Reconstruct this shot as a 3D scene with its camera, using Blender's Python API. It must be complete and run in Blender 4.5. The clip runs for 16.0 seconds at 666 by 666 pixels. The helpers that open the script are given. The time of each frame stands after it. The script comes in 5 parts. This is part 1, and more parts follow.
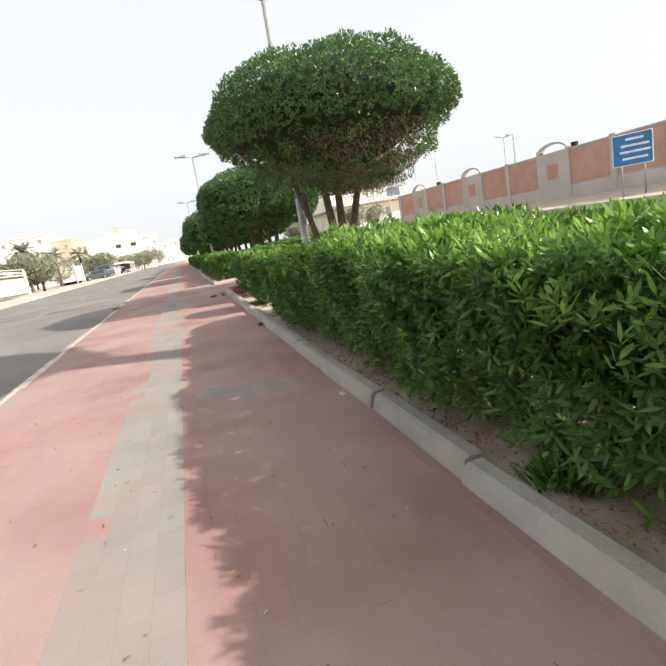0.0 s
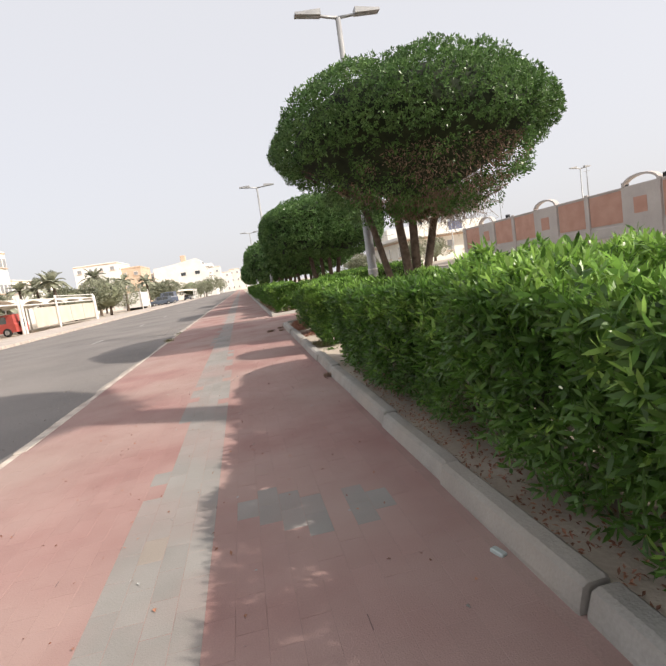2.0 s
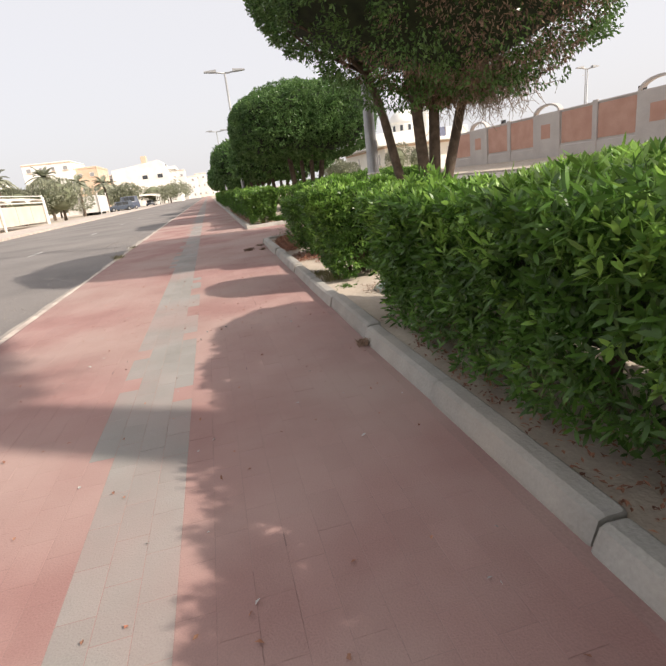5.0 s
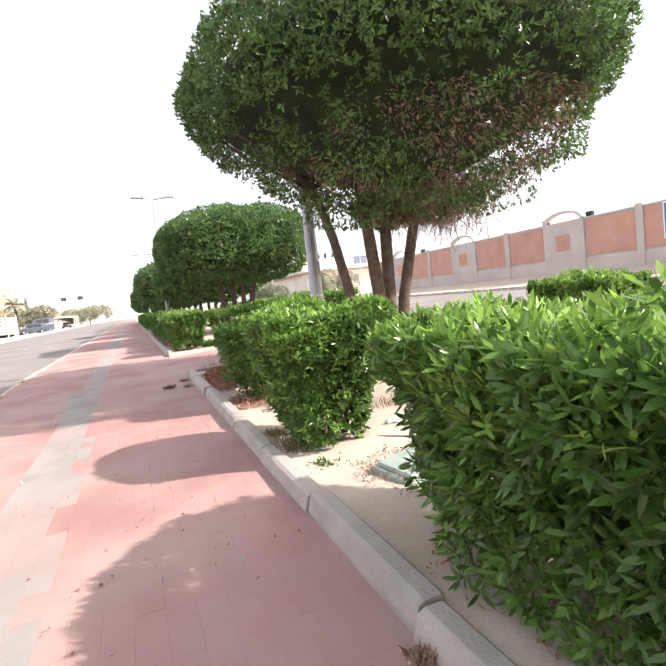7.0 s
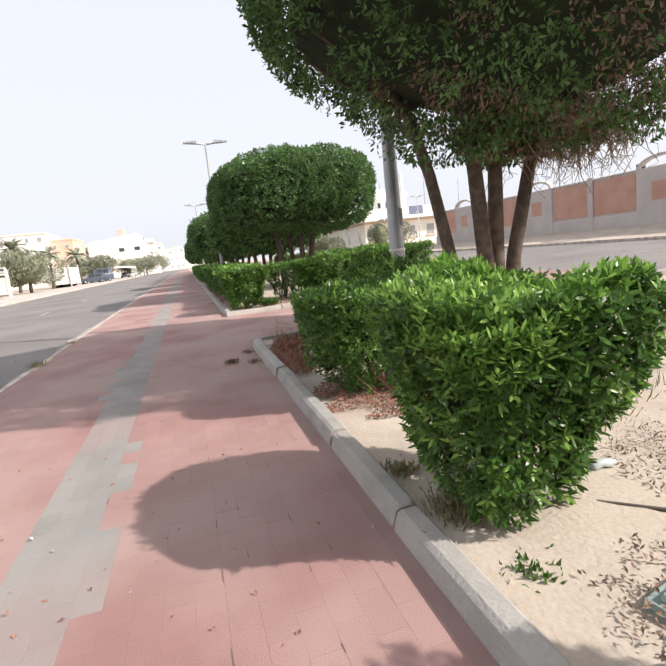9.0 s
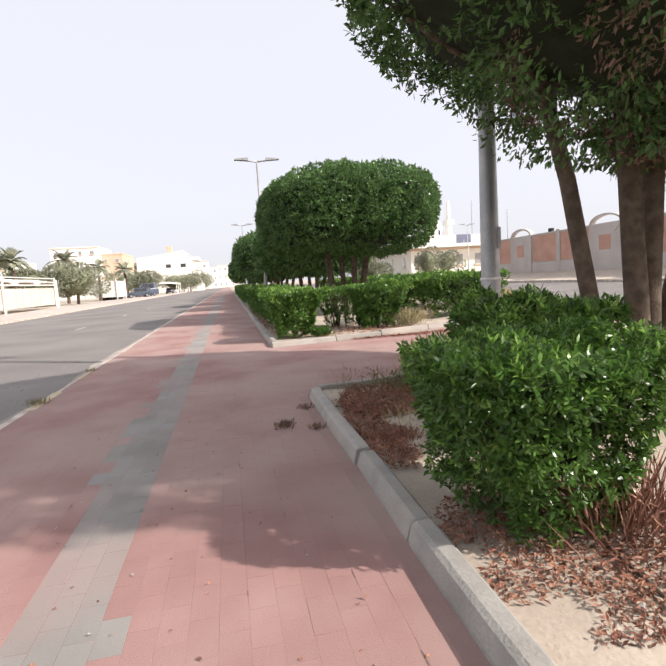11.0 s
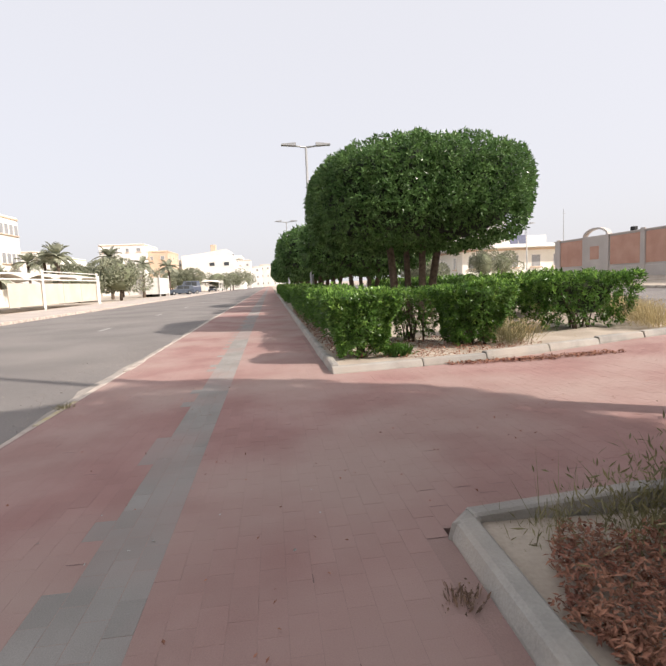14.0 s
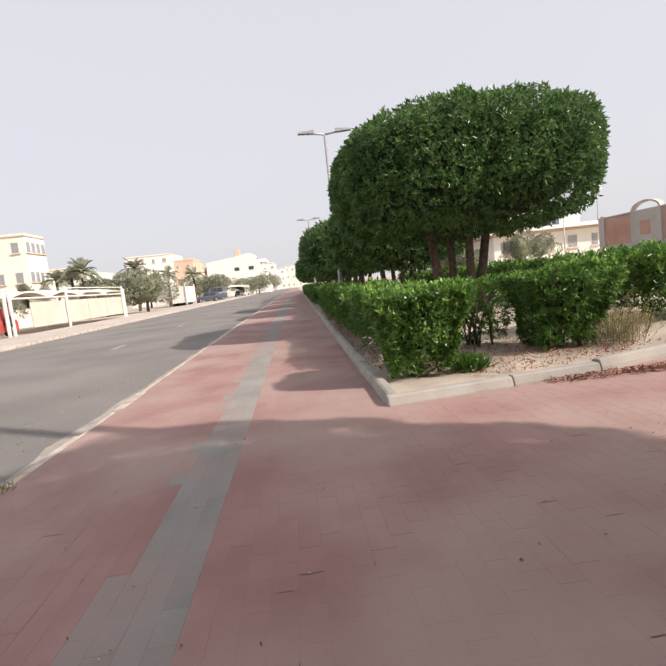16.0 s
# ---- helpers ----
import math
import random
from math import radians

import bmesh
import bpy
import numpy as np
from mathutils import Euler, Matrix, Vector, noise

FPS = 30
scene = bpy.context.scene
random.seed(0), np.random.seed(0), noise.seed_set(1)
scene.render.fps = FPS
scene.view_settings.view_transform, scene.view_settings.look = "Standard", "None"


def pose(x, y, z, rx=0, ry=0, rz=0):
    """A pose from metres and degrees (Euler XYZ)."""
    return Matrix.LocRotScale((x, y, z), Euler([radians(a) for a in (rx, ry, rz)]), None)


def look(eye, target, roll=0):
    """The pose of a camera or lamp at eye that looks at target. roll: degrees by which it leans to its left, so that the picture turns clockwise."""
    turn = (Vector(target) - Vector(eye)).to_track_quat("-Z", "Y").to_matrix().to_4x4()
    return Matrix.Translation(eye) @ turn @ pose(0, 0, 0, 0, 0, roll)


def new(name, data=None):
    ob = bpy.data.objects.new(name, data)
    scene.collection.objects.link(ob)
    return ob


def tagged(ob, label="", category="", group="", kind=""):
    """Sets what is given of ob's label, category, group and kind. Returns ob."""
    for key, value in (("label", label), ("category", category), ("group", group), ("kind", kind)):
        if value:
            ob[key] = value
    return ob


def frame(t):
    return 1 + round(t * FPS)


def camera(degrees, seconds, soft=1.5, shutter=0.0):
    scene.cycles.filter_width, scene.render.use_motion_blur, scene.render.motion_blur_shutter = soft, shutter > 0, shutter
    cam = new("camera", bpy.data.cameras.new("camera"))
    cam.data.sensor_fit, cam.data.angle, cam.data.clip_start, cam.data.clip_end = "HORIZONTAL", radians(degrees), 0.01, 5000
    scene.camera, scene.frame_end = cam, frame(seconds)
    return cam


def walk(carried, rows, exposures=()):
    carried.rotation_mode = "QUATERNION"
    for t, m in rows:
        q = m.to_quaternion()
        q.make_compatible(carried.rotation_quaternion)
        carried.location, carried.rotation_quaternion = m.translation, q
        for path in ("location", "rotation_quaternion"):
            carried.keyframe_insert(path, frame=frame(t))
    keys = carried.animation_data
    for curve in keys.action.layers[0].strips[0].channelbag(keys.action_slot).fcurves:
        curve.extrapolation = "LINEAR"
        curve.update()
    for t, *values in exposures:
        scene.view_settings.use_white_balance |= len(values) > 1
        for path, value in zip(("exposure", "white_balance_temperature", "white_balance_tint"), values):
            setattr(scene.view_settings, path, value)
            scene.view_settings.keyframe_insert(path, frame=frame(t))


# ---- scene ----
cam = camera(68.0, 16.0, soft=1.8)
EXPOSURES = [(0, 0.47, 6500, 8.0), (1, 0.39, 6516, 10.0), (2, 0.2, 6533, 12.0), (3, 0.12, 6550, 14.0), (5.3, 0.3, 6688, 12.5), (5.5, 0.37, 6700, 12.5), (5.8, 0.8, 6625, 17), (6.5, 1.1, 6450, 17), (7, 1.05, 6425, 17.0), (7.6, 0.53, 6385, 12.0), (8.5, 0.45, 6250, 12.0), (9.5, 0.37, 6250, 14.0), (12, 0.35, 6416, 13.5), (13.5, 0.27, 6466, 13.5), (14, 0.25, 6483, 13.5), (14.5, -0.01, 6483, 13.5), (15.5, -0.01, 6500, 13.5), (16, 0.11, 6500, 13.5)]
PATH = [
    (0, (-0.098, -1.308, 1.132), (0.419, 0.583, 0.739), -9.9),
    (0.5, (-0.061, -0.924, 1.121), (0.527, 0.945, 0.721), -8.3),
    (1, (-0.03, -0.514, 1.149), (0.359, 1.44, 0.97), -5.2),
    (1.5, (0.001, -0.114, 1.147), (0.377, 1.831, 0.873), -5.4),
    (2, (-0.007, 0.272, 1.157), (0.325, 2.23, 0.922), -8.6),
    (2.5, (-0.038, 0.631, 1.154), (-0.073, 2.616, 0.907), -5.0),
    (3, (-0.04, 1.018, 1.175), (0.14, 2.978, 0.82), -6.2),
    (5.5, (-0.038, 3.208, 1.089), (0.344, 5.053, 0.419), -6.8),
    (5.8, (-0.027, 3.499, 1.089), (0.242, 5.331, 0.333), -8.8),
    (6.0, (-0.010, 3.693, 1.090), (0.296, 5.488, 0.264), -7.9),
    (6.2, (0.014, 3.882, 1.091), (0.417, 5.663, 0.275), -6.6),
    (6.5, (0.058, 4.153, 1.096), (0.832, 5.936, 0.626), -5.6),
    (7, (0.141, 4.571, 1.128), (0.884, 6.422, 0.969), -6.5),
    (7.5, (0.19, 4.975, 1.137), (0.83, 6.866, 1.024), -7.0),
    (8, (0.156, 5.277, 1.201), (0.765, 7.155, 0.876), -10.0),
    (8.5, (0.142, 5.654, 1.244), (0.572, 7.59, 0.992), -5.4),
    (9, (0.153, 6.157, 1.227), (0.683, 8.057, 0.9), -6.2),
    (9.5, (0.129, 6.637, 1.234), (0.602, 8.576, 1.093), -6.9),
    (12, (0.177, 8.968, 1.269), (0.573, 10.909, 0.993), -2.8),
    (12.5, (0.203, 9.502, 1.245), (0.613, 11.438, 0.955), -6.6),
    (13, (0.191, 10.0, 1.239), (0.612, 11.941, 1.009), -0.6),
    (13.5, (0.158, 10.521, 1.211), (0.513, 12.482, 1.038), -1.6),
    (14, (0.115, 11.046, 1.239), (0.357, 13.02, 1.033), -2.5),
    (14.5, (0.151, 11.569, 1.258), (0.189, 13.546, 0.954), -4.2),
    (15, (0.085, 12.063, 1.256), (0.309, 14.031, 0.981), -6.8),
    (15.5, (0.079, 12.533, 1.246), (0.167, 14.521, 1.048), -5.4),
    (16, (0.137, 12.978, 1.247), (0.264, 14.963, 1.04), -6.4),
]
walk(cam, [(t, look(eye, target, roll)) for t, eye, target, roll in PATH], EXPOSURES)

# ---- sky and sun ----
SUN_AZ, SUN_EL = radians(120.7), radians(36)
world = bpy.data.worlds.new("hazy_sky")
scene.world = world
world.use_nodes = True
wn = world.node_tree
sky = wn.nodes.new("ShaderNodeTexSky")
sky.sky_type, sky.sun_disc = "NISHITA", False
sky.sun_elevation, sky.sun_rotation = SUN_EL, SUN_AZ
sky.dust_density, sky.air_density, sky.ozone_density = 6.0, 0.8, 1.0
# thin bright dust haze over the whole sky
haze = wn.nodes.new("ShaderNodeMix")
haze.data_type = "RGBA"
haze.inputs["Factor"].default_value = 0.72
haze.inputs["B"].default_value = (7.45, 7.5, 7.65, 1)
wn.links.new(sky.outputs[0], haze.inputs["A"])
wn.links.new(haze.outputs["Result"], wn.nodes["Background"].inputs[0])
wn.nodes["Background"].inputs[1].default_value = 0.12
sun = bpy.data.lights.new("sun", "SUN")
sun.energy, sun.angle, sun.color = 5.0, radians(0.9), (1.0, 0.93, 0.83)
SUN_DIR = Vector((math.sin(SUN_AZ) * math.cos(SUN_EL), math.cos(SUN_AZ) * math.cos(SUN_EL), math.sin(SUN_EL)))
new("sun", sun).matrix_world = look(SUN_DIR * 60, (0, 0, 0))

rng = np.random.default_rng(7)


# ---- materials ----
def mat(name, a, b, scale=6.0, rough=0.85, bump=0.2, fine=90.0, rand="", metal=0.0, spread=0.25, spec=0.5, detail=6.0):
    """Two colours mixed by a broad noise and a fine grain, with bump; rand: "object" or "island" shifts each piece."""
    m = bpy.data.materials.new(name)
    m.use_nodes = True
    nt = m.node_tree
    p = nt.nodes["Principled BSDF"]
    co = nt.nodes.new("ShaderNodeTexCoord")
    geo = nt.nodes.new("ShaderNodeNewGeometry")
    n1, n2 = nt.nodes.new("ShaderNodeTexNoise"), nt.nodes.new("ShaderNodeTexNoise")
    for n, sc, d in ((n1, scale, detail), (n2, fine, 3.0)):
        n.inputs["Scale"].default_value, n.inputs["Detail"].default_value = sc, d
        nt.links.new(geo.outputs["Position"] if rand != "object_space" else co.outputs["Object"], n.inputs["Vector"])
    ramp = nt.nodes.new("ShaderNodeValToRGB")
    ramp.color_ramp.elements[0].position, ramp.color_ramp.elements[1].position = 0.35, 0.65
    ramp.color_ramp.elements[0].color, ramp.color_ramp.elements[1].color = (*a, 1), (*b, 1)
    nt.links.new(n1.outputs[0], ramp.inputs[0])
    hsv = nt.nodes.new("ShaderNodeHueSaturation")
    nt.links.new(ramp.outputs[0], hsv.inputs["Color"])
    val = nt.nodes.new("ShaderNodeMath")
    val.operation = "MULTIPLY_ADD"
    val.inputs[1].default_value, val.inputs[2].default_value = 0.35, 0.825
    nt.links.new(n2.outputs[0], val.inputs[0])
    out = val.outputs[0]
    if rand in ("object", "island"):
        if rand == "object":
            src = nt.nodes.new("ShaderNodeObjectInfo").outputs["Random"]
        else:
            src = geo.outputs["Random Per Island"]
        mul = nt.nodes.new("ShaderNodeMath")
        mul.operation = "MULTIPLY_ADD"
        mul.inputs[1].default_value, mul.inputs[2].default_value = 2 * spread, 1 - spread
        nt.links.new(src, mul.inputs[0])
        both = nt.nodes.new("ShaderNodeMath")
        both.operation = "MULTIPLY"
        nt.links.new(out, both.inputs[0])
        nt.links.new(mul.outputs[0], both.inputs[1])
        out = both.outputs[0]
    nt.links.new(out, hsv.inputs["Value"])
    nt.links.new(hsv.outputs[0], p.inputs["Base Color"])
    p.inputs["Roughness"].default_value, p.inputs["Metallic"].default_value = rough, metal
    p.inputs["Specular IOR Level"].default_value = spec
    if bump:
        bn = nt.nodes.new("ShaderNodeBump")
        bn.inputs["Strength"].default_value, bn.inputs["Distance"].default_value = bump, 0.01
        nt.links.new(n2.outputs[0], bn.inputs["Height"])
        nt.links.new(bn.outputs[0], p.inputs["Normal"])
    return m


def leaf_mat(name, a, b, through_light=0.35, rough=0.42, spread=0.3):
    """Leaves: gloss on top, light passing through, each leaf of its own tone."""
    m = mat(name, a, b, 2.2, rough, 0.0, 40.0, "island", spread=spread, spec=0.4)
    nt = m.node_tree
    p = nt.nodes["Principled BSDF"]
    tr = nt.nodes.new("ShaderNodeBsdfTranslucent")
    mix = nt.nodes.new("ShaderNodeMixShader")
    mix.inputs[0].default_value = through_light
    col = [l.from_socket for l in nt.links if l.to_socket == p.inputs["Base Color"]][0]
    nt.links.new(col, tr.inputs["Color"])
    nt.links.new(p.outputs[0], mix.inputs[1])
    nt.links.new(tr.outputs[0], mix.inputs[2])
    nt.links.new(mix.outputs[0], nt.nodes["Material Output"].inputs["Surface"])
    return m


def plain(name, col, rough=0.5, metal=0.0, spec=0.5):
    return mat(name, [c * 0.88 for c in col], [min(1, c * 1.08) for c in col], 3.0, rough, 0.05, 60.0, metal=metal, spec=spec)


def dusty(m, col, scale, amount, low=0.42, high=0.66):
    """Lays uneven trodden-in dust of one colour over a material."""
    nt = m.node_tree
    p = nt.nodes["Principled BSDF"]
    link = [l for l in nt.links if l.to_socket == p.inputs["Base Color"]][0]
    geo = nt.nodes.new("ShaderNodeNewGeometry")
    n = nt.nodes.new("ShaderNodeTexNoise")
    n.inputs["Scale"].default_value, n.inputs["Detail"].default_value = scale, 5.0
    rg = nt.nodes.new("ShaderNodeMapRange")
    rg.inputs["From Min"].default_value, rg.inputs["From Max"].default_value, rg.inputs["To Max"].default_value = low, high, amount
    mix = nt.nodes.new("ShaderNodeMix")
    mix.data_type = "RGBA"
    mix.inputs["B"].default_value = (*col, 1)
    nt.links.new(geo.outputs["Position"], n.inputs["Vector"])
    nt.links.new(n.outputs[0], rg.inputs["Value"])
    nt.links.new(rg.outputs["Result"], mix.inputs["Factor"])
    nt.links.new(link.from_socket, mix.inputs["A"])
    nt.links.new(mix.outputs["Result"], p.inputs["Base Color"])
    return m


M = dict(
    sand=mat("sand", (0.375, 0.312, 0.25), (0.465, 0.398, 0.325), 1.6, 0.95, 0.5, 45),
    far_ground=mat("dusty_ground", (0.42, 0.35, 0.28), (0.52, 0.45, 0.37), 0.15, 0.95, 0.3, 12),
    asphalt=mat("worn_asphalt", (0.145, 0.131, 0.123), (0.198, 0.180, 0.168), 0.35, 0.9, 0.5, 120),
    paver_red=mat("red_paver", (0.268, 0.146, 0.130), (0.335, 0.198, 0.178), 1.1, 0.9, 0.3, 160, "island", spread=0.04),
    paver_one=mat("red_paver_single", (0.268, 0.146, 0.130), (0.335, 0.198, 0.178), 1.1, 0.9, 0.3, 160, "object", spread=0.04),
    paver_grey=mat("grey_paver", (0.222, 0.208, 0.190), (0.270, 0.252, 0.232), 1.6, 0.9, 0.3, 160, "island", spread=0.06),
    paver_yellow=mat("faded_yellow_paver", (0.262, 0.222, 0.188), (0.30, 0.258, 0.218), 1.6, 0.9, 0.3, 160, "island", spread=0.06),
    grit=mat("gutter_grit", (0.25, 0.225, 0.20), (0.36, 0.32, 0.28), 5.0, 0.95, 0.5, 60),
    joint=mat("joint_sand", (0.225, 0.130, 0.116), (0.29, 0.178, 0.16), 3.0, 0.95, 0.4, 90),
    kerb=mat("weathered_kerb_concrete", (0.25, 0.237, 0.215), (0.34, 0.322, 0.292), 3.5, 0.9, 0.5, 70, "object", spread=0.07),
    kerb_old=mat("faded_painted_kerb", (0.37, 0.30, 0.26), (0.60, 0.53, 0.45), 4.0, 0.85, 0.4, 70, "object", spread=0.09),
    kerb_yellow=mat("worn_yellow_kerb_paint", (0.46, 0.37, 0.19), (0.48, 0.42, 0.32), 6.0, 0.8, 0.4, 70),
    line=mat("worn_white_road_paint", (0.42, 0.41, 0.385), (0.26, 0.25, 0.235), 7.0, 0.8, 0.2, 90),
    crack=plain("dark_tar", (0.05, 0.047, 0.045), 0.8),
    leaf=leaf_mat("hedge_leaf", (0.062, 0.136, 0.024), (0.10, 0.198, 0.038), 0.40, 0.31, 0.45),
    shoot=leaf_mat("young_hedge_leaf", (0.175, 0.325, 0.058), (0.275, 0.43, 0.095), 0.42, 0.33, 0.4),
    # near-black, so the core's own colour gives the hedge its inner shade
    leaf_core=mat("hedge_core_shade", (0.012, 0.022, 0.008), (0.03, 0.04, 0.015), 9.0, 1.0, 0.6, 40),
    tree_leaf=leaf_mat("tree_leaf", (0.072, 0.142, 0.044), (0.122, 0.215, 0.066), 0.30, 0.27, 0.45),
    # crown core colour, near-black to paint in the shade behind the leaves
    tree_core=mat("tree_core_shade", (0.010, 0.018, 0.007), (0.022, 0.034, 0.012), 5.0, 1.0, 0.6, 30),
    # far leaves and palm fronds: distance haze put into the colour, paler and greyer
    far_leaf=leaf_mat("haze_paled_leaf", (0.22, 0.235, 0.16), (0.30, 0.305, 0.215), 0.25, 0.6),
    # far crown core: hazed too, darker than the leaves for inner shade
    far_core=mat("haze_paled_crown_core", (0.13, 0.145, 0.085), (0.18, 0.195, 0.12), 2.0, 1.0, 0.4, 20),
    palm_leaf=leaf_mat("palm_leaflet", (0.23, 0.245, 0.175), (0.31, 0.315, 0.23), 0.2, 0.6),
    bark=mat("grey_brown_bark", (0.075, 0.055, 0.040), (0.145, 0.108, 0.080), 9.0, 0.95, 0.9, 45),
    dead=mat("dead_twig", (0.22, 0.17, 0.125), (0.34, 0.27, 0.20), 12.0, 0.95, 0.4, 90),
    litter=mat("dry_brown_leaf", (0.20, 0.078, 0.05), (0.34, 0.17, 0.105), 8.0, 0.9, 0.2, 60, "island", spread=0.4),
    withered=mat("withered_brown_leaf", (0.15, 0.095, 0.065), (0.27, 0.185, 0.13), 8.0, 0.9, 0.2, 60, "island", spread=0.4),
    straw=leaf_mat("dry_grass_blade", (0.42, 0.34, 0.18), (0.52, 0.43, 0.24), 0.25, 0.8),
    weed=leaf_mat("weed_blade", (0.17, 0.155, 0.075), (0.25, 0.22, 0.11), 0.3, 0.7),
    pole=mat("galvanised_pole_steel", (0.33, 0.33, 0.33), (0.42, 0.42, 0.41), 2.5, 0.5, 0.15, 40, metal=0.45),
    pole_white=mat("white_pole_paint", (0.62, 0.61, 0.58), (0.70, 0.69, 0.66), 6.0, 0.7, 0.2, 50),
    wall_grey=mat("grey_rendered_wall", (0.47, 0.42, 0.39), (0.55, 0.50, 0.46), 0.7, 0.92, 0.4, 25),
    # terracotta paled a little in colour to stand in for haze
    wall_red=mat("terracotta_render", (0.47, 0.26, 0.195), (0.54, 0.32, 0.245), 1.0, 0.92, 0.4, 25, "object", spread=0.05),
    far_pave=mat("dusty_pale_paving", (0.40, 0.345, 0.305), (0.48, 0.425, 0.38), 0.5, 0.95, 0.3, 20),
    # cream whitened, with the haze over the far houses put into the colour
    cream=mat("cream_render", (0.73, 0.70, 0.62), (0.80, 0.77, 0.70), 0.5, 0.9, 0.2, 10),
    white=mat("white_render", (0.72, 0.70, 0.65), (0.80, 0.78, 0.74), 0.5, 0.9, 0.2, 10),
    tan=mat("tan_render", (0.55, 0.40, 0.29), (0.62, 0.47, 0.35), 0.5, 0.9, 0.2, 10),
    beige=mat("beige_sheet", (0.54, 0.48, 0.40), (0.62, 0.56, 0.48), 0.6, 0.7, 0.1, 15),
    canvas=mat("sun_bleached_canvas", (0.66, 0.60, 0.50), (0.76, 0.71, 0.62), 0.8, 0.9, 0.15, 20),
    white_steel=plain("white_painted_steel", (0.72, 0.70, 0.66), 0.5),
    # pane grey raised to paint in haze and the bright sky's reflection
    far_pane=plain("haze_paled_window_glass", (0.30, 0.30, 0.30), 0.2, 0.0, 0.8),
    joint_dark=mat("open_joint_dirt", (0.13, 0.085, 0.075), (0.19, 0.12, 0.11), 6.0, 0.95, 0.3, 90),
    red_twig=mat("dry_red_brown_twig", (0.22, 0.10, 0.07), (0.36, 0.20, 0.14), 9.0, 0.95, 0.3, 80, "island", spread=0.35),
    glass=plain("dark_window_glass", (0.05, 0.055, 0.06), 0.12, 0.0, 0.8),
    sign_blue=plain("blue_sign_face", (0.03, 0.20, 0.42), 0.4),
    sign_white=plain("white_sign_letters", (0.8, 0.8, 0.8), 0.5),
    steel=plain("grey_steel", (0.4, 0.4, 0.4), 0.4, 0.7),
    red_paint=plain("red_car_paint", (0.40, 0.075, 0.062), 0.3),
    dark_paint=plain("dark_blue_car_paint", (0.06, 0.075, 0.10), 0.3),
    grey_paint=plain("slate_blue_car_paint", (0.085, 0.10, 0.14), 0.3),
    white_paint=plain("white_car_paint", (0.75, 0.75, 0.74), 0.3),
    rubber=plain("black_rubber", (0.02, 0.02, 0.02), 0.8),
    lid=mat("pale_green_access_lid", (0.21, 0.275, 0.24), (0.29, 0.35, 0.31), 9.0, 0.6, 0.3, 60),
    hose=plain("brown_hose", (0.09, 0.07, 0.055), 0.6),
    bottle=plain("clear_grey_plastic", (0.42, 0.47, 0.45), 0.2),
    billboard=plain("billboard_face", (0.13, 0.14, 0.20), 0.6),
)

for key in ("paver_red", "paver_one", "joint"):
    dusty(M[key], (0.345, 0.262, 0.226), 0.55, 0.68, 0.38, 0.64)
dusty(M["paver_grey"], (0.30, 0.215, 0.195), 0.9, 0.7)
dusty(M["asphalt"], (0.24, 0.215, 0.196), 0.25, 0.5)
dusty(M["sand"], (0.29, 0.235, 0.18), 1.4, 0.55, 0.5, 0.7)
dusty(M["kerb"], (0.39, 0.335, 0.28), 1.3, 0.6)


